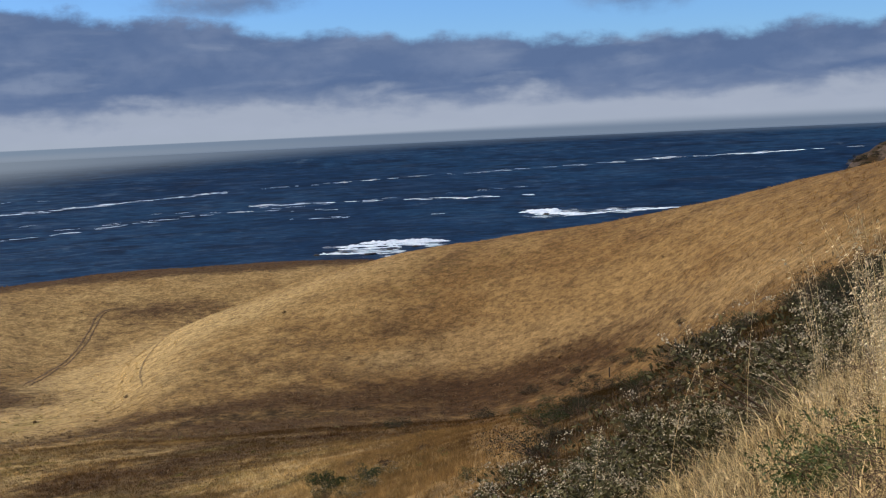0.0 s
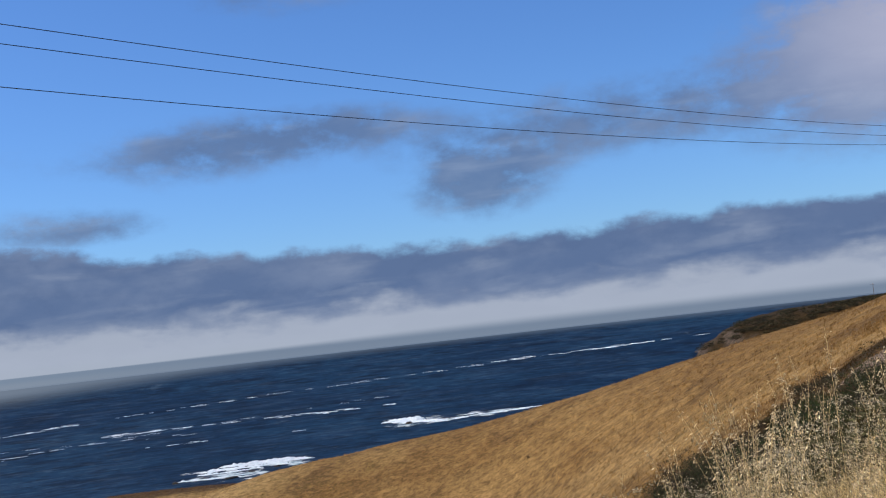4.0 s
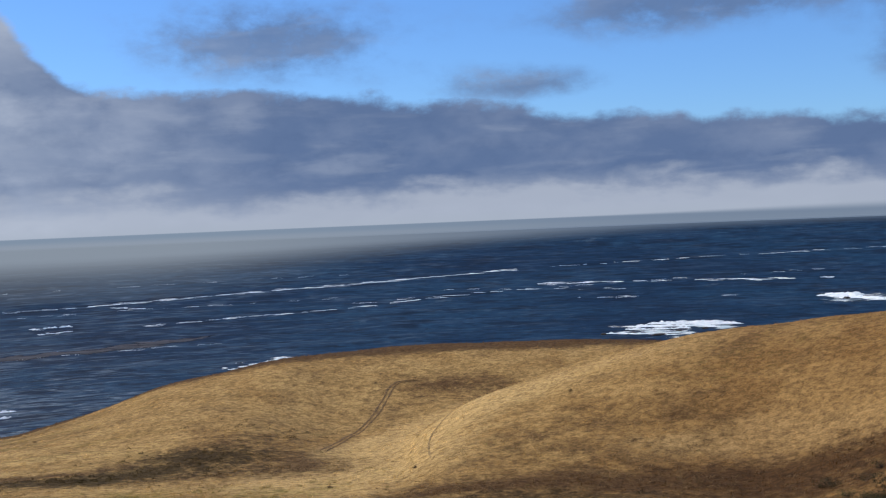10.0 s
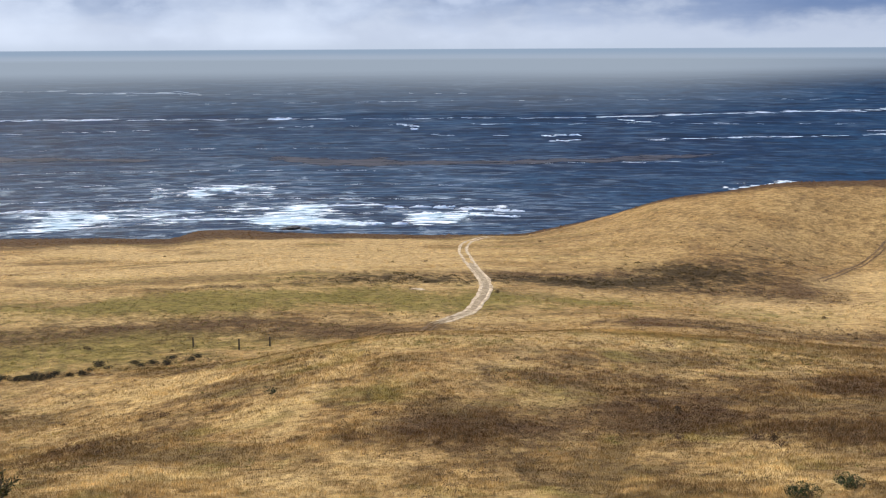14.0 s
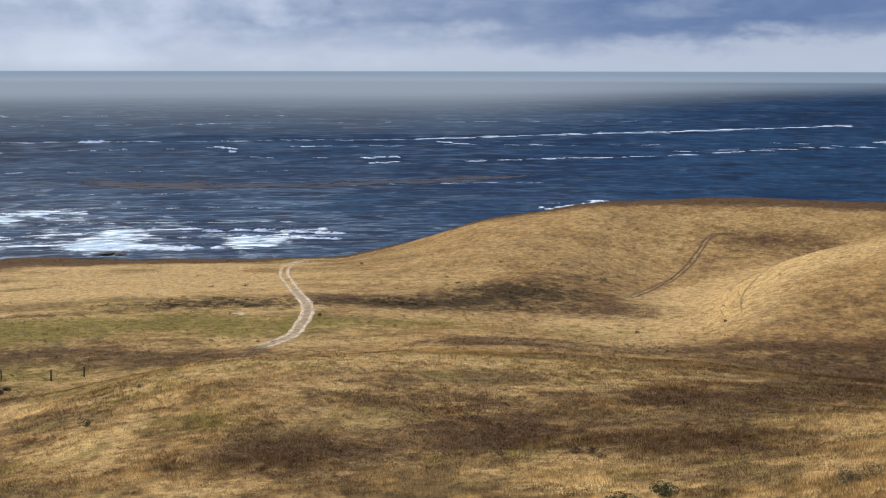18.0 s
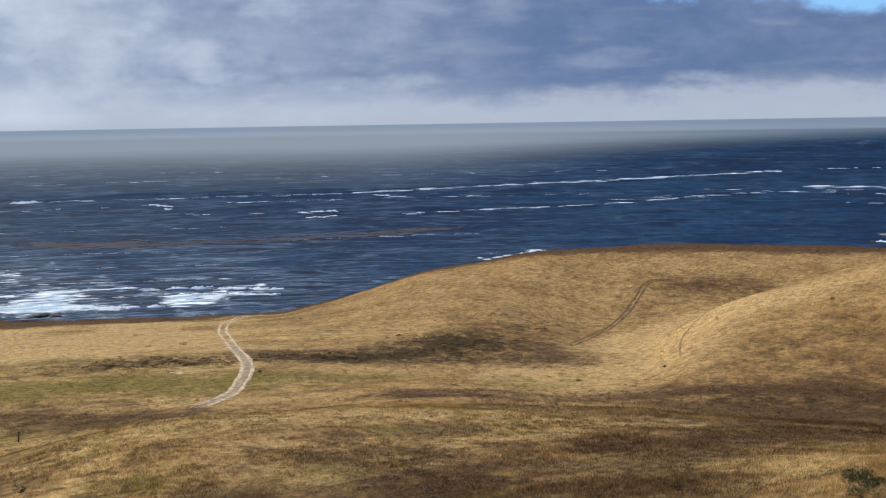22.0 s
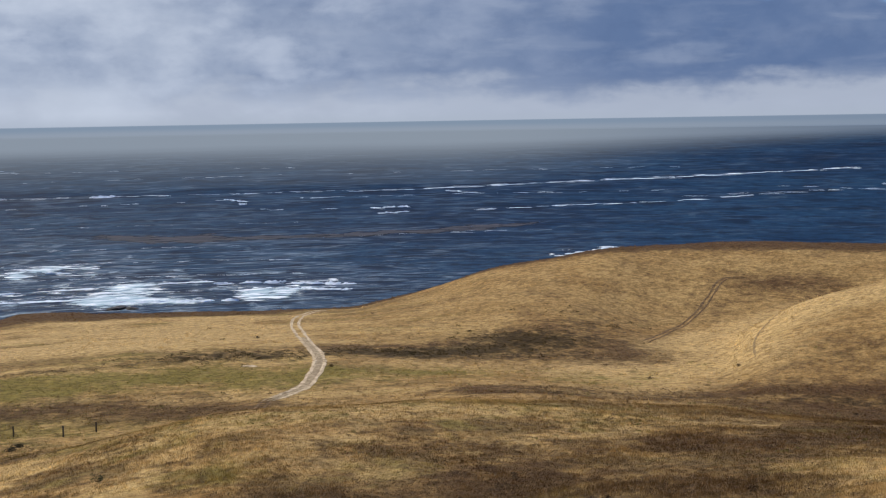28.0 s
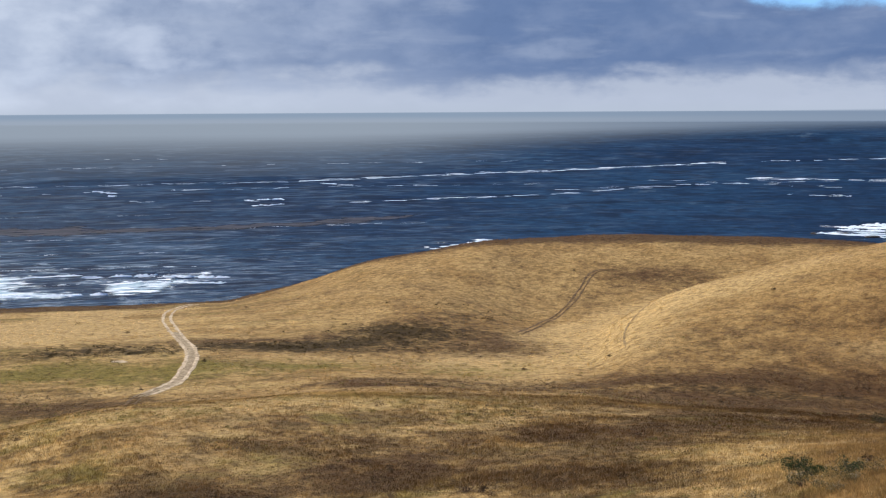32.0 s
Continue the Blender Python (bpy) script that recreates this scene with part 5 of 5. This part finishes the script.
tufts("dry_grass", 1, 95000, 5, 70, 48, 135, 5, 0.24, "golden dry grass on the near slope")
tufts("dry_grass", 2, 60000, -29, 70, 120, 345, 4, 0.26, "golden dry grass on the spur, knoll and terrace")
tufts("dry_grass", 3, 32000, -29, 12, 14, 125, 6, 0.34, "brownish dry grass between the scrub")


def weed_drift(name, seed, n, a0, a1, r0, r1, size, mat, label, channel, low):
    """Low round clumps of broad-leaved weeds, thicker where the cover mask has them."""
    rng = np.random.default_rng(seed)
    a_, r_ = rng.uniform(a0, a1, n), np.exp(rng.uniform(math.log(r0), math.log(r1), n))
    x, y = -np.sin(np.radians(a_)) * r_, np.cos(np.radians(a_)) * r_
    want = cover_masks(a_, r_, x, y)[:, channel] + 0.7 * vnoise(x / 6, y / 6, seed, 3)
    keep = (want > rng.uniform(low, low + 0.7, n)) & (near_path(x, y) > 1.7)
    x, y, z = x[keep], y[keep], land(a_, r_)[keep]
    wide = size * rng.uniform(0.5, 1.5, len(x)) * (0.8 + r_[keep] / 260)
    leaves = 30
    k = np.repeat(np.arange(len(x)), leaves)
    d_ = rng.normal(0, 1, (len(k), 3))
    d_ /= np.linalg.norm(d_, axis=1)[:, None]
    d_[:, 2] = np.abs(d_[:, 2])
    c = np.c_[x[k], y[k], z[k]] + d_ * (wide[k] * rng.uniform(0.35, 1.0, len(k)))[:, None] * np.array([1, 1, 0.75])
    tagged(new(name, mesh_of(name, *leaf_cards(rng, c, d_, wide[k] * 0.36, 0.4), mat)), label, "weeds", kind="stuff")


weed_drift("brown_weeds", 141, 15000, 6, 69, 58, 215, 0.22, M_WEED, "drifts of dry brown weeds in the grass", 1, 0.15)
weed_drift("olive_weeds", 142, 9000, 6, 69, 58, 200, 0.20, M_OLIVE, "drifts of olive green weeds in the grass", 0, 0.2)
# rushes added over the hollow, partly in place of cloud shade
weed_drift("dark_rushes", 143, 7000, 24, 56, 180, 260, 0.26, M_RUSH, "dark rushes in the hollow, also standing for its cloud shade", 2, 0.35)
weed_drift("spur_weeds", 144, 5000, -18, 24, 130, 225, 0.22, M_WEED, "scattered brown weeds on the spur", 1, 0.45)


def bed(name, seed, n, a0, a1, r0, r1, height, width, mat, label, lean_=0.45):
    """Close-by blades, each bent once."""
    rng = np.random.default_rng(seed)
    a_, r_ = rng.uniform(a0, a1, n), np.sqrt(rng.uniform(r0 ** 2, r1 ** 2, n))
    x, y, z = -np.sin(np.radians(a_)) * r_, np.cos(np.radians(a_)) * r_, land(a_, r_) - 0.03
    h = height * rng.uniform(0.35, 1.3, n) * (0.8 + 0.5 * vnoise(x * 0.9, y * 0.9, 62, 2))
    th, ph = rng.uniform(0, 2 * math.pi, n), rng.uniform(0, 2 * math.pi, n)
    w = width * rng.uniform(0.6, 1.4, n)
    l1, l2 = h * rng.uniform(0.02, lean_ * 0.4, n), h * rng.uniform(0.1, lean_ * 1.5, n)
    dx, dy, cx, cy = np.cos(th) * w, np.sin(th) * w, np.cos(ph), np.sin(ph)
    v = np.stack([np.c_[x - dx, y - dy, z], np.c_[x + dx, y + dy, z], np.c_[x + cx * l1 + dx * 0.7, y + cy * l1 + dy * 0.7, z + h * 0.6],
                  np.c_[x + cx * l1 - dx * 0.7, y + cy * l1 - dy * 0.7, z + h * 0.6], np.c_[x + cx * l2, y + cy * l2, z + h * rng.uniform(0.75, 1.0, n)]], 1).reshape(-1, 3)
    b_ = np.arange(n)[:, None] * 5
    f = np.concatenate([b_ + np.array([0, 1, 2]), b_ + np.array([0, 2, 3]), b_ + np.array([3, 2, 4])])
    tagged(new(name, mesh_of(name, v, f, mat)), label, "grass", kind="stuff")


bed("straw_grass", 4, 44000, -34, -1, 2.2, 9.5, 0.27, 0.0032, M_STRAW, "matted golden straw grass on the bank", 1.3)
bed("straw_grass", 5, 42000, -30, 8, 8.5, 22, 0.28, 0.006, M_STRAW, "matted golden straw grass further down the bank", 0.9)
# dark blades added under the straw, in place of its shaded gaps
bed("brown_thatch", 7, 24000, -34, 0, 2.2, 11, 0.22, 0.0034, M_THATCH, "dead brown thatch under the straw, darkening its gaps like shade", 0.8)
bed("green_grass", 6, 6000, -26, -3, 3.0, 10, 0.20, 0.004, M_GREEN, "thin green blades in the straw")


def oat_field(name, seed, n, a0, a1, r0, r1, tall, label):
    """Wild oats: a thin leaning stem, and drooping husks over its upper part."""
    rng = np.random.default_rng(seed)
    stems, husk_c, husk_d = [], [], []
    for _ in range(n):
        while True:
            a_, r_ = rng.uniform(a0, a1), rng.uniform(r0, r1)
            q = place(a_, r_)
            if float(vnoise(np.array([q.x * 1.15]), np.array([q.y * 1.15]), 66, 2)[0]) > rng.uniform(-0.15, 0.5):
                break
        p0 = np.array(on_land(a_, r_, -0.03))
        h = tall * rng.uniform(0.55, 1.15)
        ph = rng.uniform(0, 2 * math.pi)
        bend = h * rng.uniform(0.02, 0.28)
        tilt = rng.normal(0, 0.08, 2) * h
        s = np.linspace(0, 1, 6)
        pts = p0 + np.c_[tilt[0] * s + math.cos(ph) * bend * s ** 2.2 + 0.08 * h * s ** 2, tilt[1] * s + math.sin(ph) * bend * s ** 2.2, h * s * (1 - 0.12 * s * bend / h)]
        stems.append(tube(rng, pts, 0.0009, 0.0005, 3))
        m = int(rng.integers(60, 120))
        q = rng.uniform(0.4, 1.0, m)
        c = np.stack([np.interp(q, s, pts[:, k]) for k in range(3)], -1)
        arm = rng.normal(0, 1, (m, 3)) * np.array([1, 1, 0.25])
        arm *= (0.004 + 0.034 * (1.05 - q))[:, None]
        husk_c.append(c + arm)
        husk_d.append(np.c_[arm[:, :2] * 8 + np.array([0.45, 0.1]), np.full(m, -0.4)])
    v1 = join(stems)
    v2 = leaf_cards(rng, np.concatenate(husk_c), np.concatenate(husk_d), 0.016, 0.26, 0.3)
    thing = tagged(new(name), label, "wild oats", kind="stuff")
    part("stalks", mesh_of("stalks", *v1, M_STRAW), thing)
    part("husks", mesh_of("husks", *v2, M_OATS), thing)


oat_field("wild_oats", 21, 120, -28, -14.4, 5.0, 7.2, 0.86, "tall straw-coloured wild oats on the bank")
oat_field("wild_oats", 22, 130, -26, -10.5, 6.2, 10.5, 0.60, "straw-coloured wild oats down the bank")


def oat_plant(seed, h):
    """One tall wild oat: a bending stalk and its drooping husks."""
    rng = np.random.default_rng(seed)
    thing = tagged(new("wild_oat"), "tall pale wild oat stalk with drooping husks", "wild oat", "wild oats on the bank")
    ph, s = rng.uniform(0, 6.28), np.linspace(0, 1, 9)
    bend = h * rng.uniform(0.03, 0.22)
    pts = np.c_[math.cos(ph) * bend * s ** 2.5, math.sin(ph) * bend * s ** 2.5, h * s - 0.03]
    part("stalk", mesh_of("stalk", *tube(rng, pts, 0.0018, 0.0008, 4), M_STRAW), thing)
    m = 130
    q = rng.uniform(0.5, 1.0, m)
    c = np.stack([np.interp(q, s, pts[:, k]) for k in range(3)], -1)
    arm = rng.normal(0, 1, (m, 3)) * np.array([1, 1, 0.2]) * (0.005 + 0.038 * (1.05 - q))[:, None]
    husks = part("seed_head", mesh_of("seed_head", *leaf_cards(rng, c + arm, np.c_[arm[:, :2] * 8 + np.array([0.45, 0.1]), np.full(m, -0.4)], 0.017, 0.26, 0.3), M_OATS), thing)
    tagged(husks, kind="stuff")
    return thing


def clumped(a_, r_):
    return float(vnoise(np.array([a_ * 0.55]), np.array([r_ * 0.9]), 67, 2)[0]) > 0.08


for k in range(6):
    plant = oat_plant(400 + k, 1.0 + 0.06 * k)
    sp = scatter(500 + k, 10, -22.0, -14.2, 4.9, 6.4, clumped) + scatter(520 + k, 6, -22, -11.5, 6.0, 9.0, clumped) + scatter(540 + k, 1, -11, 3, 6.5, 9.5)
    spread(plant, sp, 98 + k, 0.72, 1.1, 0.0)


def dead_shrub(seed, reach):
    rng = np.random.default_rng(seed)
    thing = tagged(new("dead_shrub"), "dry brown leafless shrub tangled in straw", "shrub", "dead shrubs on the bank")
    twigs, thick = [], []

    def grow(p, d_, L, r_, depth_):
        pts = [p]
        for _ in range(4):
            d_ = d_ + rng.normal(0, 0.28, 3) + np.array([0, 0, -0.03])
            d_ /= np.linalg.norm(d_)
            pts.append(pts[-1] + d_ * L / 4)
        (thick if depth_ == 0 else twigs).append(tube(rng, pts, r_, r_ * 0.5, 4))
        if depth_ < 3:
            for _ in range(3):
                grow(pts[int(rng.integers(1, 5))], d_ + rng.normal(0, 0.7, 3), L * rng.uniform(0.5, 0.8), r_ * 0.55, depth_ + 1)

    for _ in range(20):
        th = rng.uniform(0, 2 * math.pi)
        grow(np.array([0, 0, -0.03]), np.array([math.cos(th) * 0.8, math.sin(th) * 0.8, rng.uniform(0.35, 1.0)]), reach, 0.0042, 0)
    part("branchwork", mesh_of("branchwork", *join(thick), M_TWIG), thing)
    part("twig_tangle", mesh_of("twig_tangle", *join(twigs), M_TWIG), thing)
    c = np.concatenate([v for v, f in twigs])
    c = c[rng.integers(0, len(c), 1500)] + rng.normal(0, 0.010, (1500, 3))
    part("dry_foliage", mesh_of("dry_foliage", *leaf_cards(rng, c, rng.normal(0, 1, (1500, 3)), 0.010, 0.35), M_TWIG), thing)
    return thing


spread(dead_shrub(8, 0.34), [(-20.2, 4.0), (-22.8, 3.7), (-18.2, 4.5), (-21.6, 4.4), (-24.8, 4.6), (-15.5, 7.5), (-9.5, 10.5)], 97, 1.1, 1.5)
bed("fallen_straw", 9, 2600, -34, -17, 2.3, 5.2, 0.16, 0.004, M_OATS, "loose pale straw lying on the bank", 2.6)


# ---- fence posts, poles and lines ----
def post(seed, height, radius):
    rng = np.random.default_rng(seed)
    bm = bmesh.new()
    n, rings_ = 9, 7
    vs = []
    for k in range(rings_):
        q = k / (rings_ - 1)
        vs.append([bm.verts.new((radius * (1 - 0.12 * q) * (1 + rng.normal(0, 0.06)) * math.cos(2 * math.pi * s / n) + 0.03 * q * height,
                                 radius * (1 - 0.12 * q) * (1 + rng.normal(0, 0.06)) * math.sin(2 * math.pi * s / n), -0.35 + (height + 0.35) * q + (rng.normal(0, 0.012) if k == rings_ - 1 else 0))) for s in range(n)])
    for k in range(rings_ - 1):
        for s in range(n):
            bm.faces.new((vs[k][s], vs[k][(s + 1) % n], vs[k + 1][(s + 1) % n], vs[k + 1][s]))
    bm.faces.new(vs[-1])
    me = bpy.data.meshes.new("fence_post")
    bm.to_mesh(me)
    bm.free()
    me.materials.append(M_WOOD)
    return me


for k, (a_, r_, h_) in enumerate(((51.55, 143, 1.2), (53.02, 141, 1.3), (55.18, 145, 1.3), (-1.82, 146, 1.25))):
    ob = new("fence_post", post(k, h_, 0.085))
    ob.location = on_land(a_, r_)
    tagged(ob, "weathered dark wooden fence post standing in grass", "fence post", "old fence posts")


def box(bm, cx, cy, cz, sx, sy, sz):
    m = bmesh.ops.create_cube(bm, size=1.0, matrix=Matrix.Translation((cx, cy, cz)) @ Matrix.Diagonal((sx, sy, sz, 1)))
    bmesh.ops.bevel(bm, geom=[e for e in bm.edges if all(v in m["verts"] for v in e.verts)], offset=min(sx, sy, sz) * 0.12, segments=1, affect="EDGES")


def bm_mesh(name, bm, mat):
    me = bpy.data.meshes.new(name)
    bm.to_mesh(me)
    bm.free()
    me.materials.append(mat)
    return me


def utility_pole(height, label):
    """A wooden pole with a cross-arm and three insulators."""
    rng = np.random.default_rng(2)
    thing = tagged(new("utility_pole"), label, "utility pole", "utility poles")
    part("shaft", mesh_of("shaft", *tube(rng, [(0, 0, q) for q in np.linspace(-1.2, height, 8)], 0.15, 0.10, 10), M_BARK, smooth=True), thing)
    bm = bmesh.new()
    box(bm, 0, 0.16, height - 0.5, 2.4, 0.1, 0.12)
    arm_ = part("crossarm", bm_mesh("crossarm", bm, M_WOOD), thing)
    for x_ in (-1.1, 0.45, 1.1):
        bm = bmesh.new()
        bmesh.ops.create_cone(bm, cap_ends=True, segments=10, radius1=0.05, radius2=0.035, depth=0.16, matrix=Matrix.Translation((x_, 0.16, height - 0.36)))
        bmesh.ops.create_cone(bm, cap_ends=True, segments=10, radius1=0.075, radius2=0.055, depth=0.04, matrix=Matrix.Translation((x_, 0.16, height - 0.33)))
        part("insulator", bm_mesh("insulator", bm, M_CERAMIC), arm_, "brown glazed insulator")
    return thing


# three lines cross the sky from the hillside to the north, hung between poles
L0, LD = Vector((-8.8, 27.6, 0)), Vector((34.8, 36.0, 0))
S0, S1 = -1.25, 2.1
for name_, s_ in (("near", S0), ("far", S1)):
    p = L0 + LD * s_
    g = float(land(math.degrees(math.atan2(-p.x, p.y)), p.length))
    pole = utility_pole(68.35 - g, "tall weathered wooden utility pole on the hillside")
    pole.location = (p.x, p.y, g)
    pole.rotation_euler = (0, 0, math.atan2(LD.y, LD.x) - math.pi / 2)
head_pole = utility_pole(8.0, "small wooden utility pole on the far headland")
head_pole.location = on_land(-20.9, 688)
for z0, zm, z1 in ((8.04, 7.74, 8.05), (7.57, 7.27, 7.52), (6.55, 6.40, 7.02)):
    pts = []
    for s_ in np.linspace(S0, S1, 60):
        z_ = z0 * (s_ - 0.3) * (s_ - 1) / 0.3 + zm * s_ * (s_ - 1) / (0.3 * -0.7) + z1 * s_ * (s_ - 0.3) / 0.7
        pts.append(np.array(L0 + LD * s_) + np.array([0, 0, 60 + z_]))
    tagged(new("power_line", mesh_of("power_line", *tube(None, pts, 0.011, 0.011, 5), M_WIRE, smooth=True)), "thin dark overhead power line", "power line", "power lines")
